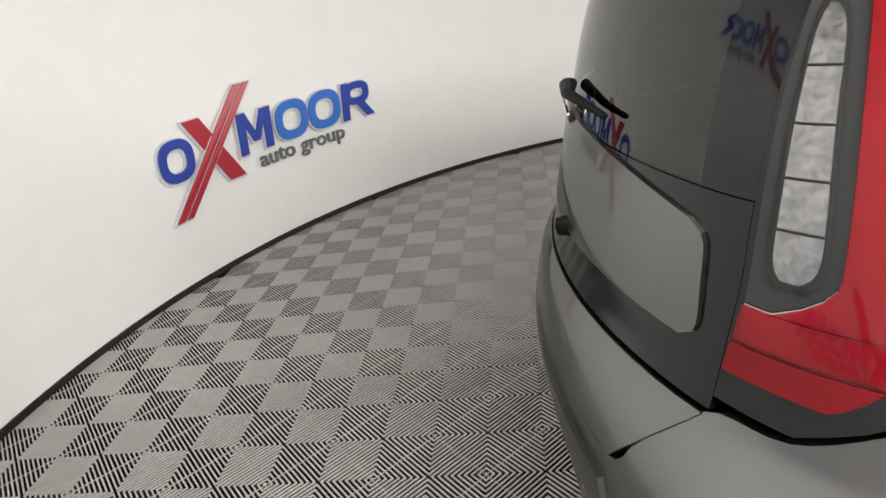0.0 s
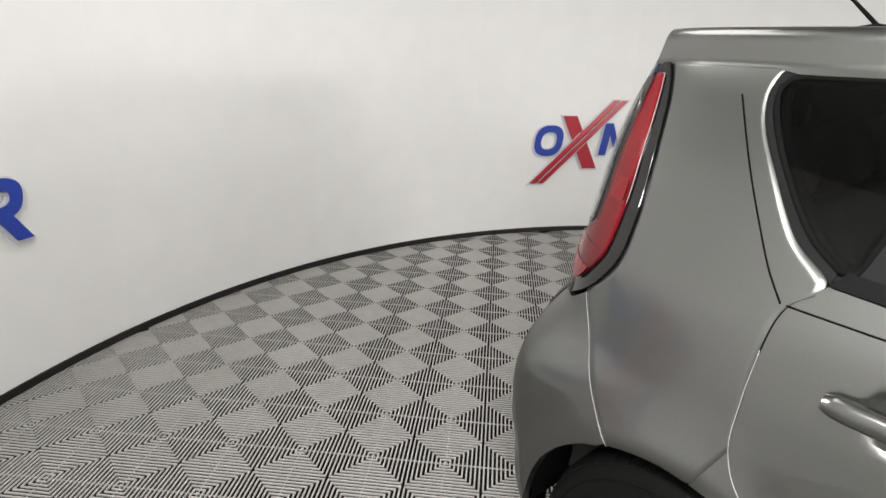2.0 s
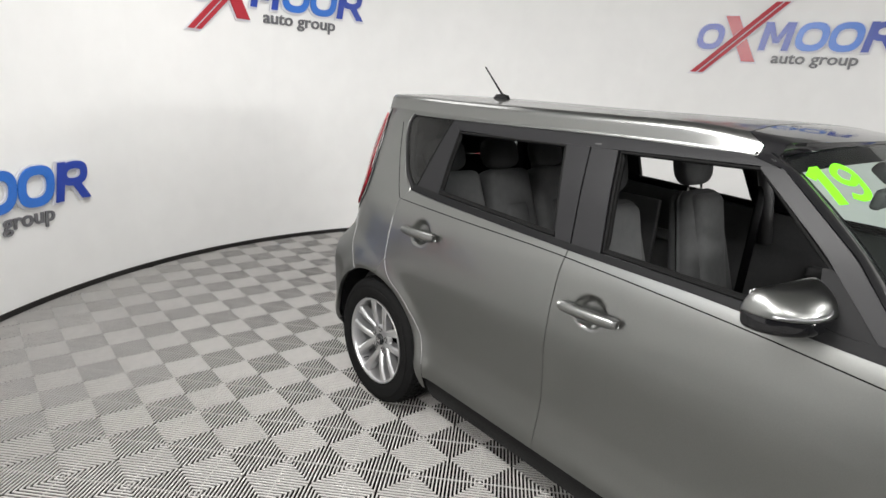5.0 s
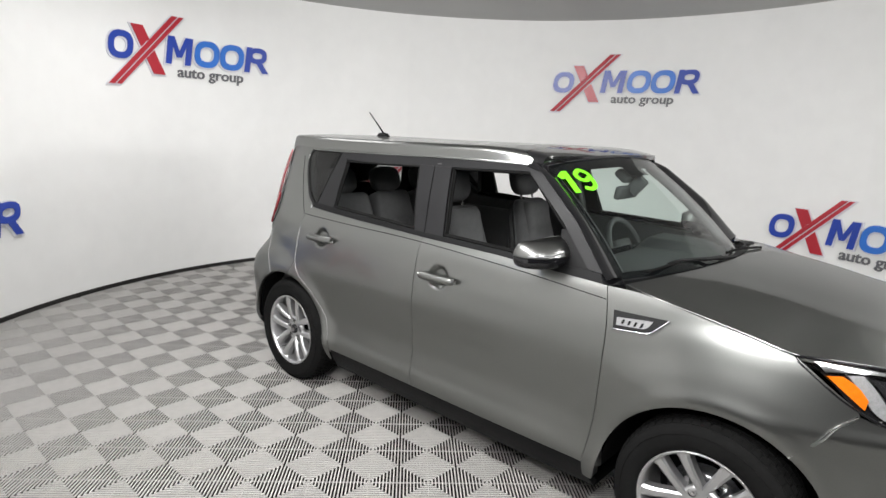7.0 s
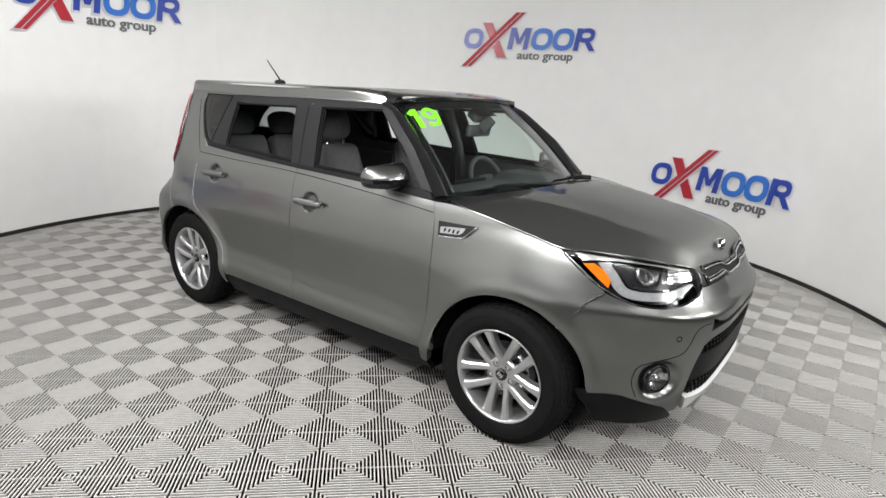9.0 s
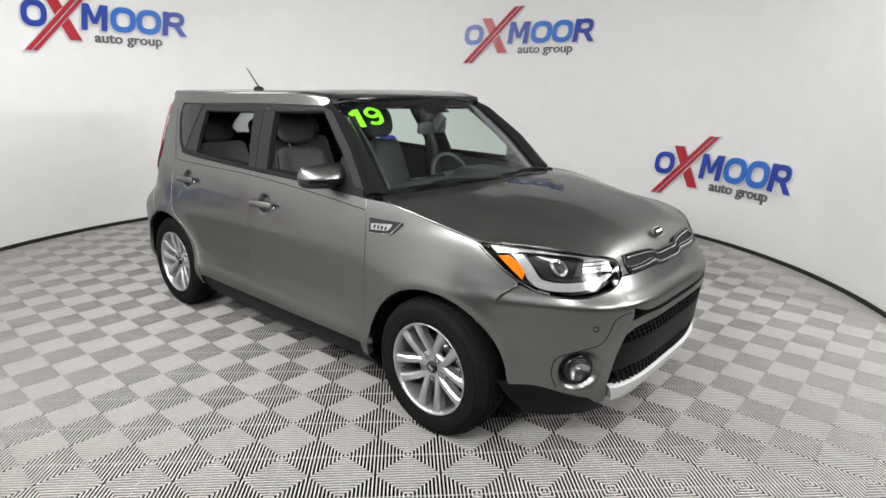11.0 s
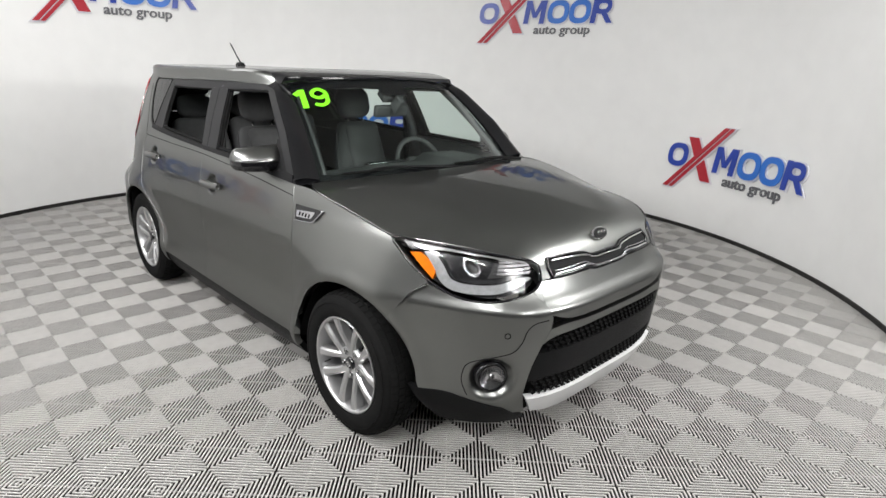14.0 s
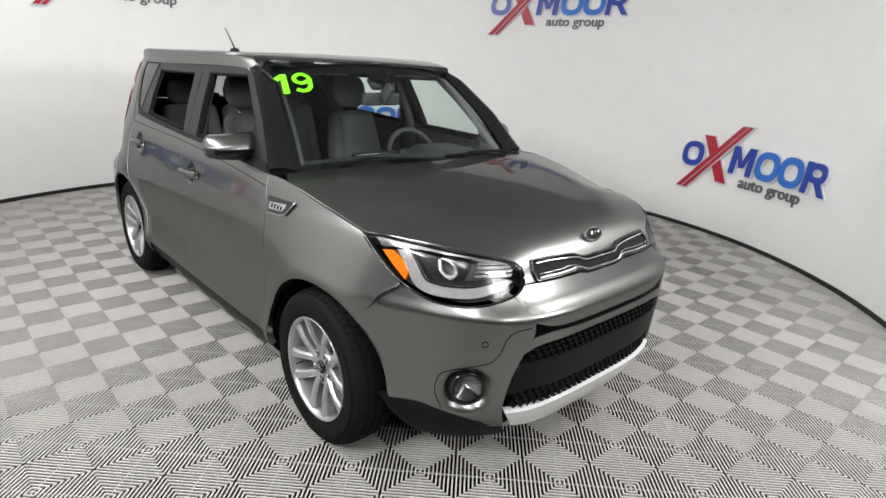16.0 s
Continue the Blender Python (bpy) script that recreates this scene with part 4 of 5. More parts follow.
# the printed black border inside the glass
for u0, u1, v0, v1 in ((-1, 1, .90, 1.0), (-1, 1, 0, .05)):
    net_part("glass_border", [[ws(u, v, -.004) for u in np.linspace(u0, u1, 41)] for v in np.linspace(v0, v1, 4)], M_black, screen, "black border", both=False, inset=0, flange=0)
for s in (-1, 1):
    net_part("glass_border", [[ws(s * u, v, -.005) for u in np.linspace(.965, 1.0, 4)] for v in np.linspace(0, 1, 16)], M_black, screen, "black border", both=False, inset=0, flange=0)
net_part("sensor_patch", [[ws(u, v, -.006) for u in np.linspace(-.16, .16, 7)] for v in np.linspace(.80, .92, 4)], M_black, screen, both=False, inset=0, flange=0)

# upper black rail over the windows
rail = ruled([(-1.0, 1.450), (-.6, 1.452), (-.295, 1.462), (-.125, 1.468), (.335, 1.482), (.40, 1.46)], [(-1.08, 1.489), (-.6, 1.499), (-.295, 1.506), (-.125, 1.508), (.27, 1.509), (.37, 1.503)], 40, 4, False)
net_part("window_rail", side_net(rail, -0.004), M_satin, car, "satin dark grey window rail", inset=0, flange=0.03)
sill_f = ruled([(-.20, 1.117), (.3, 1.108), (.82, 1.083)], [(-.20, 1.141), (.3, 1.132), (.80, 1.118)], 30, 3, False)
net_part("window_moulding", side_net(sill_f, 0.002), M_plastic, fdoors, "black belt moulding", inset=0, flange=0.02)
sill_r = ruled([(-1.14, 1.156), (-.7, 1.134), (-.165, 1.117)], [(-1.12, 1.184), (-.7, 1.161), (-.165, 1.14)], 30, 3, False)
net_part("window_moulding", side_net(sill_r, 0.002), M_plastic, rdoors, "black belt moulding", inset=0, flange=0.02)
# pillar between the doors, in two halves
net_part("pillar_trim", side_net(ruled([(-.25, 1.138), (-.178, 1.138)], [(-.352, 1.465), (-.245, 1.466)], 4, 12, False), 0.0), M_satin, rdoors, "dark satin pillar trim", inset=0.0015, flange=0.03)
net_part("pillar_trim", side_net(ruled([(-.174, 1.138), (-.05, 1.136)], [(-.241, 1.466), (-.128, 1.468)], 4, 12, False), 0.0), M_satin, fdoors, "dark satin pillar trim", inset=0.0015, flange=0.03)
# rear door's frame behind its opening
net_part("window_frame", side_net(ruled([(-1.105, 1.18), (-.94, 1.17)], [(-1.02, 1.487), (-.955, 1.448)], 4, 14, False), -0.002), M_satin, rdoors, "dark satin rear window frame", inset=0.001, flange=0.03)
for o, cs in ((rdoors, [(-.945, 1.175), (-.26, 1.147), (-.357, 1.455), (-.955, 1.440)]), (fdoors, [(-.045, 1.142), (.757, 1.124), (.34, 1.474), (-.118, 1.461)])):
    pts = []
    for a, b in zip(cs, cs[1:] + cs[:1]):
        pts += [skin(a[0] + (b[0] - a[0]) * k / 10, a[1] + (b[1] - a[1]) * k / 10, -.024) for k in range(10)]
    mirrored_tube("window_seal", pts, 0.010, M_rubber, o, "black rubber window seal", cyclic=True, n=6)
    pts2 = [p + Vector((0, -.014, 0)) for p in pts]
    mirrored_tube("window_seal", pts2, 0.006, M_rubber, o, "black rubber window seal", cyclic=True, n=6)
# black corner plates behind the door mirrors
net_part("mirror_corner", side_net(ruled([(.61, 1.122), (.70, 1.12), (.775, 1.116)], [(.575, 1.26), (.59, 1.262), (.61, 1.258)], 8, 8, False), -.004), M_plastic, fdoors, "black plastic mirror corner plate", inset=0, flange=0.01)
# fixed quarter glass
qg = coons([(-1.135, 1.18), (-1.108, 1.18)], [(-1.305, 1.483), (-1.025, 1.487)], [(-1.135, 1.18), (-1.20, 1.228), (-1.285, 1.34), (-1.325, 1.41), (-1.337, 1.452), (-1.328, 1.474), (-1.305, 1.483)], [(-1.108, 1.18), (-1.025, 1.487)], 10, 16)
quarter = net_part("quarter_glass", side_net(qg, -0.003), M_tint, car, "dark tinted fixed rear side glass", inset=0.002, flange=0)
qe = [(-1.135, 1.18), (-1.20, 1.228), (-1.285, 1.34), (-1.325, 1.41), (-1.338, 1.452), (-1.329, 1.475), (-1.305, 1.484)]
net_part("glass_surround", side_net(ruled([(-1.140, 1.158), (-1.215, 1.215), (-1.29, 1.32), (-1.335, 1.39), (-1.352, 1.44), (-1.350, 1.475), (-1.335, 1.496), (-1.30, 1.500)], qe + [(-1.29, 1.486)], 28, 3), -0.002), M_satin, quarter, "black glass surround", inset=0, flange=0)
mirrored_tube("glass_seal", [skin(x, z, -.0065) for x, z in spline(qe, 20)] + [skin(x, z, -.0065) for x, z in spline([(-1.305, 1.484), (-1.025, 1.487), (-1.108, 1.18)], 30, False)][1:], 0.0075, M_rubber, quarter, "black glass surround", cyclic=True, n=6)
mirrored_tube("quarter_trim", [skin(x, z, -.03) for x, z in spline(qe, 20)] + [skin(x, z, -.03) for x, z in spline([(-1.305, 1.484), (-1.025, 1.487), (-1.108, 1.18)], 30, False)][1:], .016, M_trim, car, "dark inner window trim", cyclic=True, n=6)
net_part("pillar_lining", side_net(ruled([(-1.22, 1.16), (-1.7, 1.10)], [(-1.36, 1.50), (-1.7, 1.50)], 6, 8, False), -0.06), M_trim, car, inset=0, flange=0)
# the front door's slanting frame, then the pillar from roof to fender
net_part("window_frame", side_net(ruled([(.742, 1.124), (.566, 1.30), (.335, 1.480)], [(.808, 1.118), (.640, 1.30), (.400, 1.484)], 14, 5, False), 0.001), M_satin, fdoors, "dark satin front window frame", inset=0.001, flange=0.03)
pil_in = [skin(x, z, 0.0) for x, z in spline([(.83, 1.098), (.805, 1.120), (.645, 1.30), (.405, 1.482), (.31, 1.505)], 24, False)]
pil_out = [ws(1.0, v, 0.003) for v in np.linspace(0, 1, 25)]
net_part("front_pillar", [[a + (b - a) * k / 5 + Vector((.3, -.8, .5)).normalized() * 0.024 * math.sin(math.pi * k / 5) for k in range(6)] for a, b in zip(pil_in, pil_out)], M_black, car, "gloss black windscreen pillar", inset=0, flange=0.02)
net_part("pillar_foot", [[skin(.755, 1.118), skin(.78, 1.110), skin(.80, 1.106)], [skin(.785, 1.104), skin(.815, 1.096), Vector(WS_BASE[-1])], [skin(.80, 1.085), skin(.845, 1.083), Vector((.872, -.765, 1.083))]], M_black, car, inset=0, flange=0.01)

# roof: body-coloured rails and rear, black glass over the front seats
R_EDGE3 = curve_of([(-1.84, 1.496), (-1.5, 1.507), (-1.0, 1.507), (-.4, 1.512), (.1, 1.517), (.30, 1.510), (.37, 1.503)])


def roof(x, v):
    """v from -1 to 1 across, the right side positive."""
    a = abs(v)
    z0 = R_EDGE3(x)
    if a > 1:
        low = np.interp(x, [-1.33, -1.31, -1.08, -.6, -.295, -.125, .27, .36], [z0 - .010, 1.4875, 1.490, 1.500, 1.507, 1.509, 1.5095, z0 - .002])
        z0 += (min(low, z0 - .0005) - z0) * (a - 1) / .1
    y0 = -skin(max(x, -1.64), z0).y * (1 - .055 * max(0.0, (x - .05) / .31) ** 2)
    # a flat crown, then a tight shoulder that runs on into the side
    if a > 1:
        y, rise = y0 + .0012, 0.0
    elif a < .7:
        y, rise = (y0 - .038) * a / .7, .067 + .009 * (1 - (a / .7) ** 2)
    else:
        q = 1 - (a - .7) / .3
        f = max(0.0, (x - .05) / .31) ** 2
        lean, up = .004 + .012 * f, .046 - .022 * f
        if q < .5:
            y, rise = y0 + .0012 * (1 - q) - lean * q / .5, up * q / .5
        else:
            q = (q - .5) / .5
            t = 1 - q
            y = y0 - lean * t * t - (lean + .004) * 2 * t * q - .038 * q * q
            rise = up * t * t + (.063 - .012 * f) * 2 * t * q + .067 * q * q
    k = y / y0
    fall = 0.03 * max(0.0, x / .36) ** 2
    z = z0 + rise * (1 - fall * 10)
    fore = .085 * (1 - k ** 2.4) * min(1.0, max(0.0, (x + .3) / .5))
    aft = -.16 * (1 - k ** 2) * min(1.0, max(0.0, (-x - 1.3) / .5))
    return Vector((x + fore + aft, -y if v > 0 else y, z))


def roof_joint(v):
    """Where the painted roof meets the black glass, which reaches back farthest in the middle."""
    return min(.31, .12 + .28 * abs(v) ** 2.2)


def roof_end(v):
    """Where the roof ends behind: the corners lean forward as they rise."""
    return -1.655 + .025 * min(1.0, max(0.0, 1 - abs(v)) / .3)


net_part("roof", [[roof(roof_end(v) + (roof_joint(v) - roof_end(v)) * k / 40, v) for v in (-1.1, -1.05, *np.linspace(-1, 1, 121), 1.05, 1.1)] for k in range(41)], M_body, car, both=False, inset=0, flange=0.012)
net_part("roof_glass", [[roof(roof_joint(v) + .004 + (.356 - roof_joint(v)) * k / 9, v) for v in np.linspace(-.95, .95, 41)] for k in range(10)], M_black, car, "black glass roof front", both=False, inset=0.001, flange=0.012)
net_part("roof_rail_tip", [[roof(x, v) for v in np.linspace(.95, 1, 6)] for x in np.linspace(.30, .36, 4)], M_black, car, inset=0.0, flange=0.012)
net_part("roof_header", [[roof(.36, v) + (ws(v * 0.9999, 1.0, .002) - roof(.36, v)) * k / 4 + Vector((0, 0, .006 * math.sin(math.pi * k / 4))) for v in np.linspace(-1, 1, 41)] for k in range(5)], M_black, car, "black roof header", both=False, inset=0, flange=0)
net_part("headliner", [[roof(x, v) + Vector((0, 0, -.035)) for v in np.linspace(-.93, .93, 21)] for x in np.linspace(-1.56, .33, 20)], M_liner, car, "light grey fabric headliner", both=False, inset=0, flange=0)
# antenna
ant = lathe("antenna", [(.001, .03), (.03, .022), (.042, .0), (.042, -.01)], M_plastic, car, "black roof antenna", m=Matrix.Translation((-1.40, -.01, 1.581)) @ Matrix.Rotation(radians(-90), 4, "X") @ Matrix.Diagonal((1.5, 1, .8, 1)), n=24)
tube("antenna_mast", [(-1.39, -.01, 1.597), (-1.475, -.01, 1.675), (-1.555, -.01, 1.75)], [.006, .0045, .004], M_rubber, ant, n=8).matrix_parent_inverse = ant.matrix_basis.inverted()

# ---- rear end ----
Z_H = [(.645, .90), (.639, .99), (.635, 1.08), (.624, 1.174), (.609, 1.313), (.593, 1.435), (.583, 1.50)]   # joint between tailgate and lamp
hz = curve_of([(z, girth(False, y, z)) for y, z in Z_H])
oz = curve_of([gx(False, -x, z)[::-1] for x, z in ((1.722, .918), (1.640, .970), (1.600, 1.008), (1.558, 1.067), (1.547, 1.147), (1.550, 1.27), (1.565, 1.40), (1.584, 1.465), (1.610, 1.507))])


def lamp_net(p0, p1, z0, z1, nu, nv, off):
    """Between two shares of the way from the joint to the lamp's outer edge, and two heights."""
    g = []
    for j in range(nv + 1):
        z = z0 + (z1 - z0) * j / nv
        a, b = (p(j / nv) if callable(p) else p for p in (p0, p1))
        g.append([(hz(z) + (oz(z) - hz(z)) * (a + (b - a) * i / nu), z) for i in range(nu + 1)])
    return end_net(False, g, off)


tails = net_part("tail_lamp", lamp_net(0.0, 1.0, .922, 1.50, 12, 30, 0.004), M_black, car, "tall red tail lamp in a gloss black surround", inset=0.002, flange=0.03)
for off, name, stuff_ in ((.006, "red_reflector", M_redback), (.0125, "red_lens", M_redglass)):
    net_part(name, lamp_net(lambda k: .45 + .03 * k - .26 * max(0, 1 - k / .16) ** 2, lambda k: .81 - .03 * k + .03 * math.sin(math.pi * k), 1.075, 1.475, 8, 24, off), stuff_, tails, "glossy red lens", inset=0, flange=off - .004)
    net_part(name, lamp_net(.05, lambda k: .70 + .11 * math.sqrt(k), .985, 1.0748, 12, 6, off), stuff_, tails, "glossy red lens", inset=0, flange=off - .004)
net_part("red_band", lamp_net(.05, lambda k: .68 + .08 * math.sqrt(k), .978, 1.022, 12, 4, .0145), M_redlens, tails, "deep red lower band", inset=0, flange=.004)
net_part("reflex_block", lamp_net(.60, .80, 1.195, 1.245, 6, 4, .0140), M_redlens, tails, "deep red reflex block", inset=0, flange=.003)
net_part("lamp_divider", lamp_net(.05, lambda k: .45 + .03 * k - .26 * max(0, 1 - k / .16) ** 2, 1.078, 1.465, 8, 20, 0.007), M_grey, tails, "dark grey lamp divider", inset=0, flange=0.006)
def lens_in(k):
    return .15 + .05 * abs(2 * k - 1) ** 14


def lens_out(k):
    return .37 - .03 * k - .08 * abs(2 * k - 1) ** 12


net_part("lens_back", lamp_net(lens_in, lens_out, 1.12, 1.43, 6, 30, 0.0085), M_facet, tails, "faceted silver reflector", inset=0, flange=0.003)
for k in range(1, 5):
    q = k / 5
    g = lamp_net(lens_in(q), lens_out(q), 1.12 + .31 * q, 1.121 + .31 * q, 6, 1, 0.0088)[0]
    mirrored_tube("lens_bar", g, .0018, M_grey, tails, n=6)
lens = net_part("clear_lens", lamp_net(lambda k: lens_in(k) - .03, lambda k: lens_out(k) + .03, 1.112, 1.438, 6, 30, 0.013), M_lens, tails, "clear reversing lamp lens", inset=0, flange=0.006)

# tailgate: black glass above, black surround below, a body-coloured island and lip
def gate_net(p0, p1, z0, z1, nu, nv, off=0.0):
    """A piece of the tailgate between two shares of its half-width and two heights."""
    return end_net(False, [[(hz(z) * (p0 + (p1 - p0) * i / nu), z) for i in range(nu + 1)] for z in np.linspace(z0, z1, nv + 1)], off)


gate = net_part("tailgate", gate_net(-1, 1, .895, 1.205, 30, 16), M_black, car, "gloss black tailgate with a grey island panel and tinted glass", both=False, inset=0.002, flange=0.02)[0]
top_face = []
for k in range(6):
    row = []
    for v in np.linspace(-1, 1, 61):
        a = roof(roof_end(v), v)
        b = wrap(False, math.copysign(girth(False, abs(a.y), 1.4975), v), 1.4975)
        row.append(b + (a - b) * k / 5)
    top_face.append(row)
net_part("roof_spoiler", top_face, M_body, car, "dark grey metallic rear roof edge", both=False, inset=0, flange=0)
net_part("tailgate_frame", gate_net(-1, 1, 1.452, 1.497, 30, 4), M_black, gate, "gloss black upper frame", both=False, inset=0.0, flange=0.02)
net_part("tailgate_frame", gate_net(.86, 1, 1.2055, 1.4515, 5, 12), M_black, gate, "gloss black side frame", inset=0.0, flange=0.02)
net_part("rear_glass", gate_net(-.86, .86, 1.2055, 1.4515, 30, 12, -.001), M_rear, gate, "dark tinted rear window", both=False, inset=0.0, flange=0)
isle = []
for j in range(13):
    q = j / 12
    z = .985 + .175 * q
    y = .60 - .03 * q - .03 * (2 * q - 1) ** 8
    s1 = girth(False, y, z)
    isle.append([(-s1 + 2 * s1 * i / 26, z + .055 * (1 - (2 * i / 26 - 1) ** 2) * q) for i in range(27)])
net_part("island_panel", end_net(False, isle, 0.007), M_body, gate, "dark grey metallic island panel", both=False, inset=0, flange=0.009)
lip = []
for j in range(8):
    z = .735 + .155 * j / 7
    s1 = girth(False, np.interp(z, [.735, .80, .89], [.56, .60, .642]), z)
    lip.append([(-s1 + 2 * s1 * i / 26, z) for i in range(27)])
net_part("tailgate_lip", end_net(False, lip, 0.004), M_body, gate, "dark grey metallic lower tailgate", both=False, inset=0.002, flange=0.02)
oval("rear_emblem", wrap(False, 0, 1.215, .014), (0, 1, 0), (-.2, 0, 1), .055, .028, .008, M_chrome, gate, label="chrome oval emblem")
w = tube("rear_wiper", [wrap(False, .02, 1.275, .022), wrap(False, .1, 1.27, .034), wrap(False, .3, 1.262, .02)], [.020, .014, .007], M_plastic, gate, "black rear wiper", flat=.7)
lathe("plate_lamp_knob", [(.001, .03), (.02, .026), (.024, .0)], M_plastic, gate, "black handle button", n=16, m=Matrix.Translation(wrap(False, .12, .985, .0)) @ Matrix.Rotation(radians(-90), 4, "Z"))
# bumper
r_arch = [gx(False, *p) for p in arch(HUBS[1], 112, 172, 0.394, 7) + [(-1.695, .30)]]
bump_top = [(0, .73)] + yz(False, (.35, .73), (.56, .735), (.60, .80), (.645, .895)) + [gx(False, -1.72, .910), gx(False, -1.640, .962)]
bump_side = r_arch[::-1] + [gx(False, x, z) for x, z in q_seam[1:]]
rb = coons([(0, .30), (.4, .30)] + [gx(False, -1.80, .30), gx(False, -1.695, .30)], bump_top, [(0, .30), (0, .55), (0, .73)], bump_side, 40, 26)
net_part("rear_bumper", end_net(False, rb), M_body, car, inset=0.001, flange=0.02)
rc = ruled([(0, .20), (.5, .20), gx(False, -1.74, .20)], [(0, .32), (.5, .32), gx(False, -1.69, .315)], 24, 4)
net_part("rear_cladding", end_net(False, rc, -.006), M_plastic, car, "black lower rear bumper cladding", inset=0, flange=0.03)
net_part("bumper_step", end_net(False, ruled([(0, .64), (.4, .64), (.58, .642)], [(0, .68), (.4, .68), (.56, .68)], 30, 4), 0.012), M_body, car, inset=0, flange=0.014)
net_part("rear_reflector", end_net(False, ruled(yz(False, (.56, .40), (.70, .40)), yz(False, (.56, .435), (.70, .435)), 6, 3), .0015), M_redlens, car, "red bumper reflector", inset=0, flange=0.006)
net_part("rear_backing", end_net(False, ruled([(0, .22), (.4, .22), (.68, .3)], [(0, .90), (.3, .90), (.52, .90)], 12, 6), -.05), M_dark, car, inset=0, flange=0)

# ---- wheels ----
def make_wheel(parent, side):
    """side: 1 on the right, whose outer face looks to -y."""
    w = empty("wheel")
    w.parent = parent
    prof = [(.222, .088), (.232, .098), (.250, .103), (.285, .106), (.312, .098), (.325, .082), (.331, .060), (.3335, .0), (.331, -.060), (.325, -.082), (.312, -.098), (.25, -.10), (.222, -.09)]
    t = lathe("tyre", prof, M_rubber, w, "black tyre with worn tread blocks", n=72)
    # tread blocks in five rows
    verts, faces = [], []
    rows = ((-.085, -.058, .322, .331), (-.052, -.022, .3325, .3335), (-.016, .016, .334, .334), (.022, .052, .3335, .3325), (.058, .085, .331, .322))
    n = 60
    for ri, (a0, a1, r0, r1) in enumerate(rows):
        for i in range(n):
            q0, q1 = 2 * math.pi * (i + .5 * (ri % 2)) / n, 2 * math.pi * (i + .5 * (ri % 2) + .82) / n
            k = len(verts)
            for h in (-.004, .0045):
                for a, r, q in ((a0, r0, q0), (a1, r1, q0), (a1, r1, q1), (a0, r0, q1)):
                    verts.append(((r + h) * math.cos(q), -a, (r + h) * math.sin(q)))
            faces += [(k + 4, k + 5, k + 6, k + 7), (k, k + 1, k + 5, k + 4), (k + 1, k + 2, k + 6, k + 5), (k + 2, k + 3, k + 7, k + 6), (k + 3, k, k + 4, k + 7)]
    raw("tread", verts, faces, M_rubber, t)
    tube("sidewall_rib", [(.292 * math.cos(a), -.1055, .292 * math.sin(a)) for a in np.linspace(0, 2 * math.pi, 60, endpoint=False)], .002, M_rubber, t, cyclic=True, n=6)
    r = lathe("rim", [(.222, .092), (.2265, .098), (.2225, .101), (.216, .096), (.210, .082), (.205, .02), (.200, -.08)], M_alloy, w, "silver alloy rim with five double spokes", n=72)
    lathe("rim_back", [(.204, -.07), (.02, -.07)], M_dark, r, n=32)
    lathe("brake_disc", [(.145, .0), (.145, -.012), (.06, -.012), (.145, .0), (.06, .0)], M_silver, r, "grey steel brake disc", n=40)
    for i in range(5):
        for s in (-1, 1):
            pts = [(math.hypot(r0, d), radians(90 + 72 * i) + s * math.atan2(d, r0), h, wd) for r0, d, h, wd in ((.030, .026, .058, .016), (.060, .032, .064, .0165), (.10, .038, .075, .0175), (.15, .044, .085, .019), (.19, .049, .088, .022), (.212, .052, .089, .030))]
            v, f = [], []
            for rad, ang, h, wd in pts:
                c = Vector((rad * math.cos(ang), 0, rad * math.sin(ang)))
                u = Vector((-math.sin(ang), 0, math.cos(ang)))
                for du, dh in ((-1, -.045), (-1, -.008), (-.55, 0), (.55, 0), (1, -.008), (1, -.045)):
                    p = c + u * wd * du
                    v.append((p.x, -(h + dh), p.z))
            for j in range(len(pts) - 1):
                for e in range(6):
                    f.append((j * 6 + e, j * 6 + (e + 1) % 6, (j + 1) * 6 + (e + 1) % 6, (j + 1) * 6 + e))
            f += [(5, 4, 3, 2, 1, 0), tuple((len(pts) - 1) * 6 + e for e in range(6))]
            raw("spoke", v, f, M_alloy, r)
        q = radians(90 + 72 * i)
        lathe("wheel_nut", [(.001, .068), (.008, .067), (.009, .062), (.009, .04)], M_chrome, r, n=8, smooth=False, m=Matrix.Translation((.057 * math.cos(q), 0, .057 * math.sin(q))))
        lathe("nut_well", [(.016, .0632), (.011, .055), (.001, .055)], M_plastic, r, n=16, m=Matrix.Translation((.057 * math.cos(q), 0, .057 * math.sin(q))))
    lathe("hub", [(.001, .060), (.06, .060), (.078, .062), (.082, .04)], M_alloy, r, n=32)
    cap = lathe("hub_cap", [(.001, .074), (.024, .073), (.029, .068), (.031, .058)], M_black, r, "black hub cap", n=32)
    for du in (-.011, 0, .011):
        v = [(du - .0035, -.0747, -.010), (du + .0035, -.0747, -.010), (du + .0035, -.0747, .010), (du - .0035, -.0747, .010)]
        raw("cap_mark", v, [(0, 1, 2, 3)], M_chrome, cap)
    lathe("tyre_valve", [(.001, .084), (.003, .084), (.003, .05)], M_rubber, r, n=8, m=Matrix.Translation((.19 * math.cos(radians(234)), 0, .19 * math.sin(radians(234)))))
    return w


first = make_wheel(car, 1)
first.matrix_basis = pose(HUBS[0][0], -.792, .336, 0, 36, 0)
for hx, side, spin in ((HUBS[1][0], 1, 2), (HUBS[0][0], -1, 40), (HUBS[1][0], -1, 5)):
    c = copy_thing(first, pose(hx, -.785 * side, .336, 0, spin, 0 if side == 1 else 180))
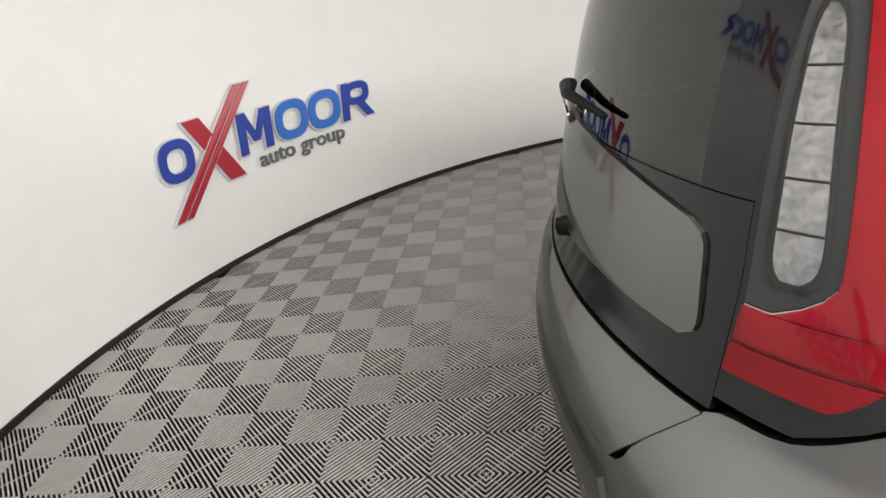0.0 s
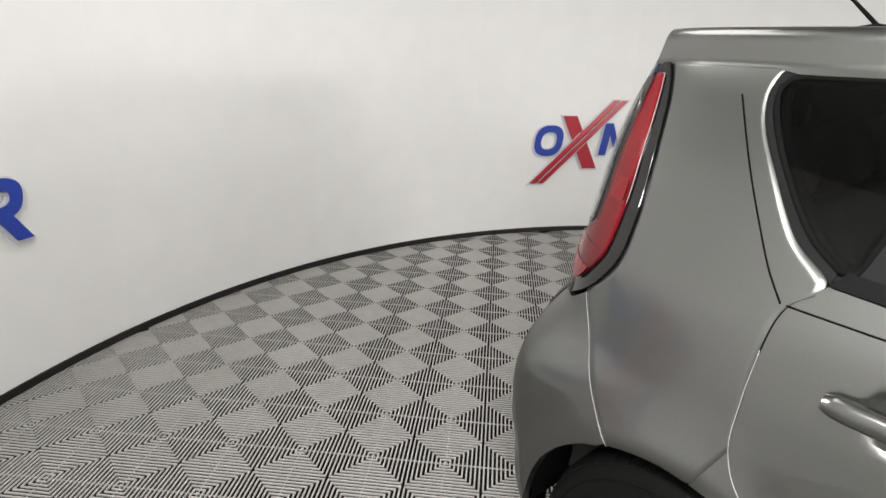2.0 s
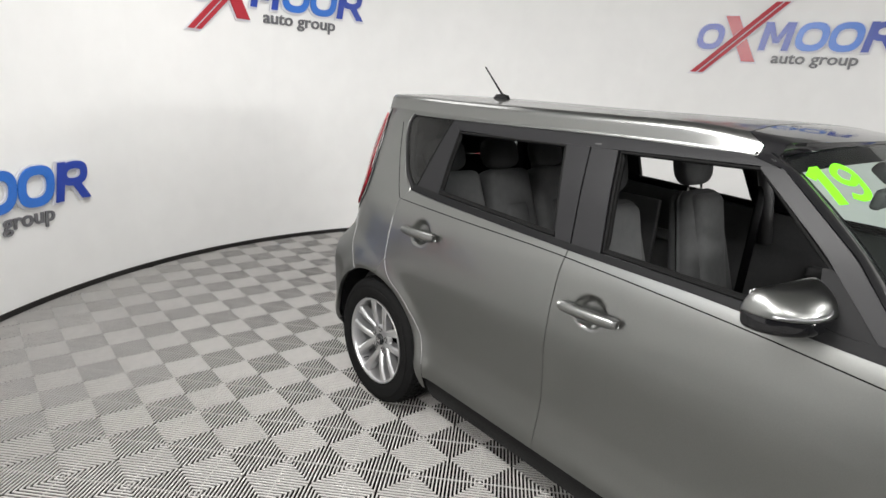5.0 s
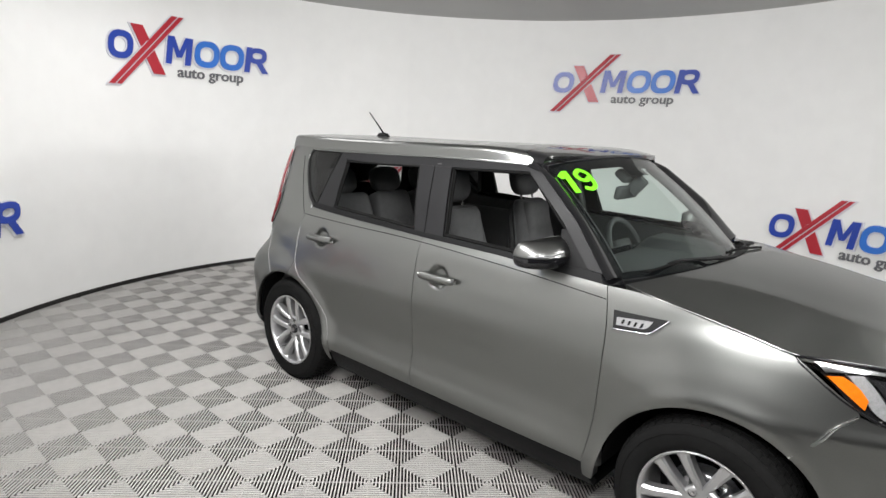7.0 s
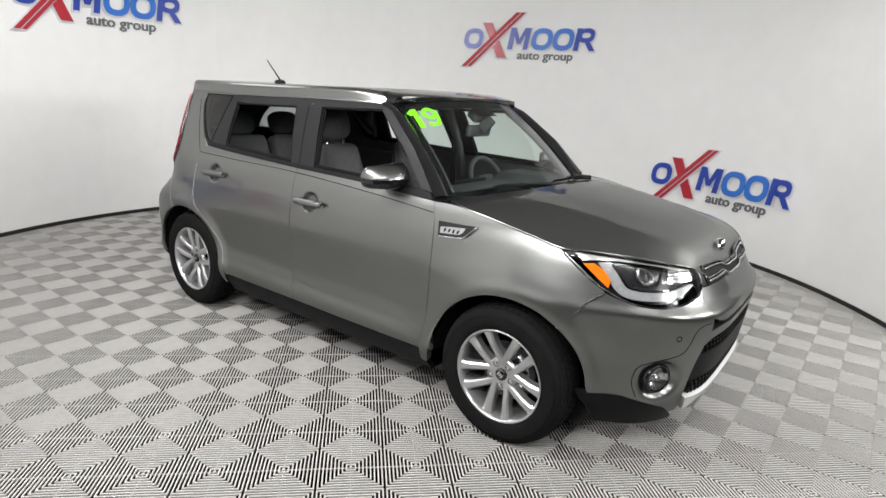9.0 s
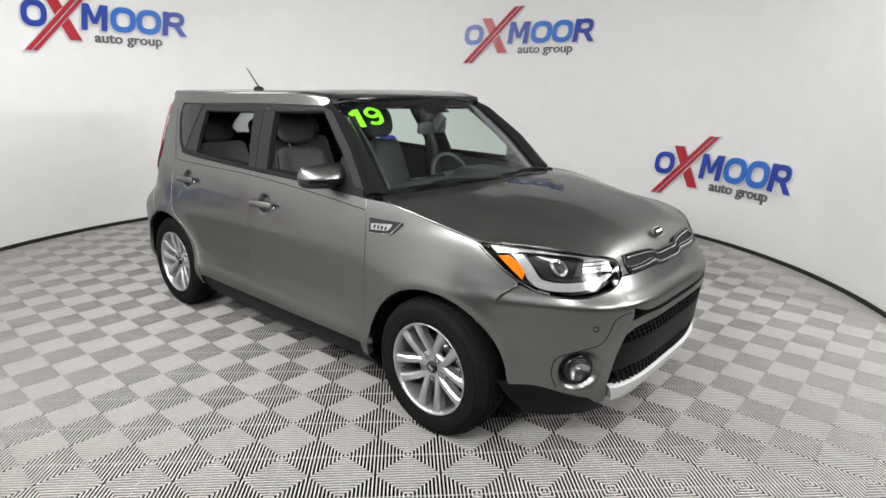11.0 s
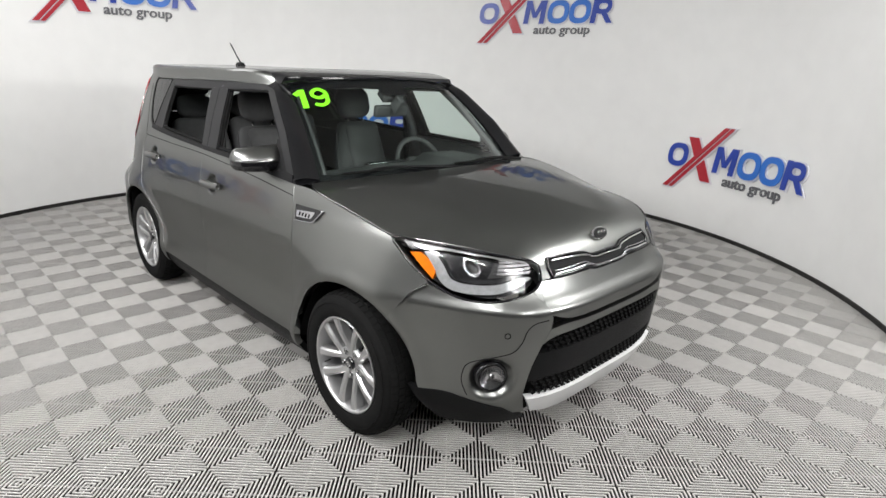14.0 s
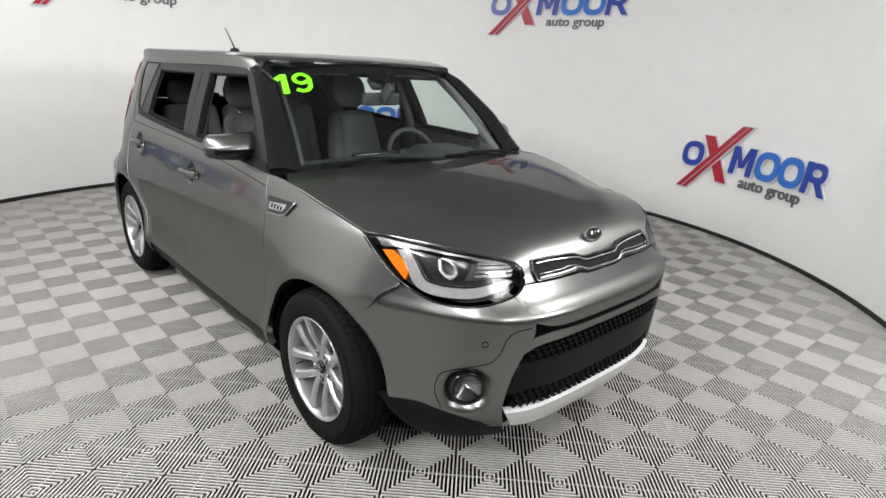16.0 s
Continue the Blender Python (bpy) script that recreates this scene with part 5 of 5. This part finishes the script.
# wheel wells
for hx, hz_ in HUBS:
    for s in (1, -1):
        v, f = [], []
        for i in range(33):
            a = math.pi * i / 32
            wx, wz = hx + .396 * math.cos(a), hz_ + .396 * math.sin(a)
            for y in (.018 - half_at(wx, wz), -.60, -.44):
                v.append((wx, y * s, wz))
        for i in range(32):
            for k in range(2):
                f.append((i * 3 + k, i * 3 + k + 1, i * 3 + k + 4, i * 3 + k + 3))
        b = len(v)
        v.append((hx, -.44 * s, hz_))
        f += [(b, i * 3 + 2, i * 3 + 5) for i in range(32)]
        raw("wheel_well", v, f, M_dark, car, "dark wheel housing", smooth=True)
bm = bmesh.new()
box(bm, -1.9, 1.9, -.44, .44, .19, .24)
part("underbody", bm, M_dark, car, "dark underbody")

# ---- door handles, mirrors, badges ----
def handle(x, z, doors):
    for s, d in zip((1, -1), doors):
        def at(dx, dz, off):
            p = skin(x + dx, z + dz, off)
            return Vector((p.x, p.y * s, p.z))
        v, f = [], []
        prof = ((-1, .004), (-1, .018), (-.55, .026), (.55, .026), (1, .018), (1, .004))
        n = 14
        for i in range(n + 1):
            k = i / n
            dx = -.118 + .236 * k
            h = .021 * (1 - .30 * abs(2 * k - 1) ** 12)
            out = .012 + .010 * (1 - abs(2 * k - 1) ** 3)
            for e, o in prof:
                v.append(at(dx, h * e * .85 + .006 * (k - .5), o + out - .008))
        for i in range(n):
            for e in range(6):
                f.append((i * 6 + e, i * 6 + (e + 1) % 6, (i + 1) * 6 + (e + 1) % 6, (i + 1) * 6 + e))
        f += [(0, 1, 2, 3, 4, 5), tuple(n * 6 + e for e in range(5, -1, -1))]
        raw("handle", v, f, M_body, d, "body-coloured door handle", smooth=True)


handle(*HANDLE_R, rdoors)
handle(*HANDLE_F, fdoors)


def pebble(name, half, power, material, parent, m, label="", keep=None, taper=0.0):
    """A rounded pebble shape; keep: which of its points stay."""
    bm = bmesh.new()
    bmesh.ops.create_uvsphere(bm, u_segments=36, v_segments=24, radius=1)
    for v in bm.verts:
        c = [math.copysign(abs(k) ** power, k) for k in v.co]
        v.co = Vector((c[0] * half[0] * (1 - taper * c[1]), c[1] * half[1], c[2] * half[2] * (1 - taper * c[1])))
    if keep:
        bmesh.ops.delete(bm, geom=[v for v in bm.verts if not keep(v.co)], context="VERTS")
    return part(name, bm, material, parent, label, True, m)


def mirror_shell(name, z0, z1, grow, material, parent, side, label="", n=40, rows=14):
    """The shell of a door mirror between two shares of its height: a domed front, a flat back, slimmer towards its tip."""
    verts, faces = [], []
    for j in range(rows + 1):
        q = z0 + (z1 - z0) * j / rows
        top = q > 0
        lift = min(1.0, abs(q))
        ring = (1 - lift ** (2.1 if top else 3.2)) ** (1 / (2.0 if top else 3.0)) if lift < 1 else 0.0
        for i in range(n):
            a = 2 * math.pi * i / n
            c, e = math.cos(a), math.sin(a)
            u = math.copysign(abs(e) ** .8, e)               # towards the tip where u is 1
            f = math.copysign(abs(c) ** (.9 if c > 0 else .35), c)
            depth = .092 if c > 0 else .050
            tip = 1 - .06 * max(0.0, u)
            slope = .005 * u * (1 if top else -.3)           # the top falls a little towards the tip
            verts.append((f * (depth + grow) * ring * tip - .018 * max(0, u) ** 2, -side * u * (.126 + grow) * (.72 + .28 * ring if top else .55 + .45 * ring), (q * ((.072 if top else .048) + grow)) * (1 - .05 * max(0, u)) - slope * max(0, q)))
    for j in range(rows):
        for i in range(n):
            a, b = j * n + i, j * n + (i + 1) % n
            faces.append((a, b, b + n, a + n) if side == 1 else (b, a, a + n, b + n))
    faces += [tuple(range(n - 1, -1, -1)), tuple(rows * n + i for i in range(n))]
    return raw(name, verts, faces, material, parent, label, smooth=True)


for s in (1, -1):
    m0 = Matrix.Translation((.552, -.876 * s, 1.153)) @ Matrix.Rotation(radians(-9 * s), 4, "Z")
    mirror = mirror_shell("door_mirror", -1, .985, 0.0, M_black, car, s, "dark grey and black door mirror")
    mirror.matrix_basis = m0
    mirror_shell("mirror_cap", .10, .985, .003, M_body, mirror, s, "dark grey metallic mirror cap")
    tube("turn_signal", [((.098 - .05 * (u - .1) ** 2 * 2.0), -s * (.126 * u), .012 + .012 * (1 - u)) for u in np.linspace(-.35, .93, 10)], .0042, M_reflect, mirror, "clear turn signal strip", n=8, flat=.8)
    rounded("mirror_glass", (.006, .19, .085), M_chrome, mirror, Matrix.Translation((-.050, 0, .01)), "silver mirror glass", bevel=.002)
    tube("mirror_foot", [(.0, .06 * s, -.020), (.03, .115 * s, -.030), (.05, .16 * s, -.036), (.07, .20 * s, -.040)], [.03, .026, .026, .034], M_black, mirror, "black mirror foot", n=12, flat=.55)

# fender badge: a dark wedge with a silver field and plain marks
BADGE = coons([(.897, .930), (1.02, .940), (1.052, .956)], [(.887, 1.0), (.98, 1.001), (1.098, 1.003)], [(.897, .930), (.887, 1.0)], [(1.052, .956), (1.098, 1.003)], 14, 6)
badge = net_part("fender_badge", side_net(BADGE, .006), M_black, car, "black wedge badge with silver field", inset=0, flange=.008)
inner = ruled([(.907, .946), (1.015, .954), (1.03, .966)], [(.905, .976), (.99, .984), (1.043, .988)], 10, 3, False)
net_part("badge_field", side_net(inner, .008), M_silver, badge, "silver field", inset=0, flange=.003)
for k in range(4):
    x0 = .925 + .024 * k
    net_part("badge_mark", side_net(ruled([(x0, .956), (x0 + .009, .956)], [(x0 + .005, .973), (x0 + .014, .973)], 2, 2, False), .0092), M_plastic, badge, "dark mark", inset=0, flange=.001)
mirrored_tube("badge_edge", [skin(x, z, .009) for x, z in spline([(.897, .930), (1.02, .940), (1.052, .956), (1.098, 1.003)], 20)], .003, M_silver, badge, "silver edge")

# black tubes for crease shade: under the windows, and up the rear pillar
SHOULDER = [(-1.19, 1.105), (-.75, 1.099), (-.2, 1.093), (.43, 1.064), (.845, 1.030)]
mirrored_tube("shoulder_line", [skin(x, z, -.0006) for x, z in spline(SHOULDER, 60)], .0022, M_dark, car, "thin black tube for the shade in the shoulder crease", n=6)
mirrored_tube("pillar_groove", [skin(x, z, -.0006) for x, z in spline([(-1.405, 1.445), (-1.335, 1.314), (-1.25, 1.17), (-1.20, 1.105)], 30)], .0022, M_dark, car, "thin black tube for the shade in the pillar crease", n=6)

# silver tubes for the glint along the seams of bumper and rear door
mirrored_tube("bumper_seam", [skin(x, z, .0002) for x, z in spline(q_seam, 24)], .0007, M_skid, car, "thin silver tube for the glint on a panel edge", n=6)
mirrored_tube("door_edge", [skin(x, z, .0) for x, z in spline(R_EDGE[1:8], 50)], .0008, M_skid, car, "thin silver tube for the glint on a panel edge", n=6)

# year numerals stuck on the windscreen: broad strokes bent to the glass
def stroke(path, width, u, v, lean, off, n):
    """A ribbon along a path in metres across and up, laid on the glass about u, v."""
    lu, lv = (ws(u - .02, v) - ws(u, v)).length / .02, (ws(u, v + .02) - ws(u, v)).length / .02
    p = spline(path, n)
    c, s = math.cos(radians(lean)), math.sin(radians(lean))
    verts, faces = [], []
    for i in range(n + 1):
        d = p[min(i + 1, n)] - p[max(i - 1, 0)]
        d = d / np.linalg.norm(d)
        for e in (-1, 1):
            for h in (off, off + .0012):
                q = p[i] + np.array((-d[1], d[0])) * e * width / 2
                a, b = q[0] * c - q[1] * s, q[0] * s + q[1] * c
                verts.append(ws(u - a / lu, v + b / lv, h))
    for i in range(n):
        k = 4 * i
        for a, b in ((0, 1), (1, 3), (3, 2), (2, 0)):
            faces.append((k + a, k + b, k + 4 + b, k + 4 + a))
    faces += [(0, 2, 3, 1), (4 * n, 4 * n + 1, 4 * n + 3, 4 * n + 2)]
    return verts, faces


def numeral(name, strokes, width, u, v, lean, parent):
    verts, faces = [], []
    for k, path in enumerate(strokes):
        a, f = stroke(path, width, u, v, lean, .006 + .0016 * k, 10 if len(path) < 4 else 48)
        b = len(verts)
        verts += a
        faces += [tuple(i + b for i in q) for q in f]
    return raw(name, verts, faces, M_lime, parent, "lime green numeral")


year = empty("year_sticker")
tagged(year, "lime green number stickers on the windscreen", "sticker")
numeral("numeral_one", [[(0.0, .072), (0.0, -.072)], [(-.040, .030), (-.004, .060)]], .031, .925, .80, -4, year)
numeral("numeral_nine", [[(-.036, -.054), (-.004, -.066), (.028, -.046), (.037, .0), (.034, .036), (0.0, .060), (-.034, .036), (-.030, .004), (0.0, -.010), (.028, .010)]], .023, .785, .805, -4, year)

# ---- interior ----
def seat(x, y, back_tilt=14, w=.50, name="front_seat", material=M_cloth, insert=M_cloth2):
    st = empty(name)
    st.parent = car
    st["label"] = "charcoal and grey cloth seat with headrest"
    rounded("seat_cushion", (.52, w, .16), material, st, pose(x + .08, y, .56, 0, -6, 0), bevel=.05, seg=4)
    rounded("cushion_insert", (.42, w * .55, .16), insert, st, pose(x + .10, y, .568, 0, -6, 0), "grey cloth insert", bevel=.05, seg=4)
    b = pose(x - .20, y, .60, 0, -back_tilt, 0)
    rounded("seat_back", (.15, w, .66), material, st, b @ Matrix.Translation((0, 0, .31)), bevel=.07, seg=5, shape=lambda c: (c.x * (1.0 if c.z < 0 else .8), c.y * (1.0 if c.z < 0 else .68), c.z))
    rounded("back_insert", (.15, w * .60, .58), insert, st, b @ Matrix.Translation((.016, 0, .33)), "grey cloth insert", bevel=.06, seg=5, shape=lambda c: (c.x, c.y * (.8 if c.z < 0 else .95), c.z))
    pebble("headrest", (.058, .135, .112), .66, material, st, b @ Matrix.Translation((.0, 0, .775)), "charcoal padded headrest")
    for s in (-1, 1):
        tube("headrest_post", [(b @ Vector((0, s * .065, .58))), (b @ Vector((0, s * .065, .68)))], .006, M_chrome, st, "chrome post", n=8)
    return st


seat(-.02, -.37)
seat(-.02, .37)
bench = empty("rear_bench")
bench.parent = car
bench["label"] = "charcoal cloth rear bench with three headrests"
rounded("bench_cushion", (.52, 1.24, .17), M_cloth, bench, pose(-.82, 0, .58, 0, -6, 0), bevel=.06, seg=4)
bb = pose(-1.17, 0, .62, 0, -20, 0)
for y, w in ((-.40, .44), (.02, .38), (.42, .40)):
    rounded("bench_back", (.15, w, .62), M_cloth2 if abs(y) > .1 else M_cloth, bench, bb @ Matrix.Translation((0, y, .29)), bevel=.06, seg=5, shape=lambda c: (c.x, c.y * (1.0 if c.z < 0 else .86), c.z))
    rounded("back_insert", (.15, w * .5, .40), M_cloth, bench, bb @ Matrix.Translation((.014, y, .20)), bevel=.05, seg=4)
    pebble("headrest", (.052, .135, .092), .66, M_cloth, bench, bb @ Matrix.Translation((0, y, .695)), "charcoal padded headrest")
    for s in (-1, 1):
        tube("headrest_post", [bb @ Vector((0, y + s * .06, .55)), bb @ Vector((0, y + s * .06, .63))], .006, M_chrome, bench, "chrome post", n=8)
# dashboard
dash_g = []
for k in range(21):
    v = k / 10 - 1
    y = -.735 * v
    base = ws(min(.99, abs(v)), 0.02)
    dash_g.append([(base.x - .03, y, 1.072 - .02 * abs(v)), (base.x - .16, y, 1.088 - .02 * abs(v) + (.03 if .25 < v * -1 < .75 else 0)), (.56 - .06 * abs(v), y, 1.075 - .02 * abs(v) + (.045 if .3 < -v < .72 else 0)), (.47, y, 1.02), (.45, y, .88), (.52, y, .70)])
net_part("dashboard", dash_g, M_dash, car, "dark grey grained dashboard", both=False, inset=0, flange=0)
sw = empty("steering_wheel", pose(.36, .37, 1.0, 0, 62, 0))
sw.parent = car
sw["label"] = "black steering wheel"
tube("steering_rim", [(.185 * math.cos(a), .185 * math.sin(a), 0) for a in np.linspace(0, 2 * math.pi, 48, endpoint=False)], .016, M_trim, sw, cyclic=True)
rounded("steering_hub", (.13, .17, .05), M_trim, sw, pose(0, 0, -.02), bevel=.02)
for a in (0, 180, 270):
    tube("steering_spoke", [(.05 * math.cos(radians(a + 90)), .05 * math.sin(radians(a + 90)), -.015), (.18 * math.cos(radians(a + 90)), .18 * math.sin(radians(a + 90)), 0)], .013, M_silver, sw, n=8)
rounded("centre_console", (.75, .22, .32), M_trim, car, pose(.25, 0, .62), "dark centre console", bevel=.03)
rounded("screen_pod", (.05, .30, .15), M_black, car, pose(.475, 0, 1.0, 0, -14, 0), "dark dashboard screen", bevel=.015)
mir = rounded("rear_view_mirror", (.035, .25, .07), M_trim, car, pose(.485, .015, 1.370, 0, 10, 3), "black interior mirror", bevel=.016)
rounded("mirror_stem", (.07, .03, .10), M_trim, mir, pose(.045, 0, .05, 0, 30, 0), bevel=.01)
rounded("sensor_box", (.08, .15, .045), M_trim, car, pose(.475, .02, 1.455, 0, 38, 0), "black sensor housing", bevel=.018)
bm = bmesh.new()
box(bm, -1.75, .75, -.70, .70, .38, .43)
part("cabin_floor", bm, M_trim, car, "dark cabin carpet")
for side in (-1, 1):
    rounded("wheel_house_lining", (.90, .03, .66), M_trim, car, pose(-1.20, .735 * side, .74), "dark cargo side lining", bevel=.012)
bm = bmesh.new()
box(bm, -1.72, -1.46, -.55, .55, .43, .96)
part("cargo_cover", bm, M_trim, car, "dark cargo area lining")
# inner door linings with armrests
for s in (1, -1):
    for x, l in ((.33, .9), (-.62, .8)):
        rounded("armrest", (l * .6, .05, .06), M_trim, car, pose(x, -.80 * s, .86), bevel=.02)
    tube("pillar_lining", [(-.16, -.80 * s, .95), (-.18, -.745 * s, 1.2), (-.22, -.655 * s, 1.47)], .035, M_trim, car, "dark pillar lining", n=8)
    tube("seat_belt", [(-.19, -.70 * s, 1.25), (-.20, -.72 * s, 1.0), (-.22, -.74 * s, .6)], .022, M_plastic, car, "black seat belt", n=6, flat=.15)
    tube("screen_pillar_lining", [ws(.95 * s, v, -.035) for v in np.linspace(.02, .98, 8)], .024, M_trim, car, n=8)
    net_part("sun_visor", [[Vector((x, -y * s, 1.50 + (.37 - x) * .03)) for y in (.12, .35, .56)] for x in (.37, .20)], M_liner, car, "grey sun visor", both=False, inset=0, flange=.012)

# ---- laying the tiles ----
near, far = [], []
for i in range(-13, 22):
    for j in range(-16, 17):
        x, y = GX + 2 * QUARTER * i, GY + 2 * QUARTER * j
        mx, my = x + QUARTER, y + QUARTER
        r = math.hypot(mx - CX, my - CY)
        if r < RADIUS + 0.2 or (0.5 < mx < 3.6 and -3.3 < my < jy0 + 0.2):
            (near if math.hypot(mx - 0.6, my + 1.2) < 3.35 else far).append((x, y))
for x, y in near:
    ob = new("floor_tile", TILE)
    ob.parent = floor
    ob.location = (x, y, 0)
tv = np.array([v.co[:] for v in TILE.vertices])
tf = [tuple(p.vertices) for p in TILE.polygons]
fv, ff = [], []
for x, y in far:
    b = len(fv)
    fv += [(vx + x, vy + y, vz) for vx, vy, vz in tv.tolist()]
    ff += [tuple(k + b for k in f) for f in tf]
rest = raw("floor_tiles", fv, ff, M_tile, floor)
rest.data.materials.append(M_groove_shade)
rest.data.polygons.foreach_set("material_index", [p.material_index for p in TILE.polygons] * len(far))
tagged(rest, kind="stuff")
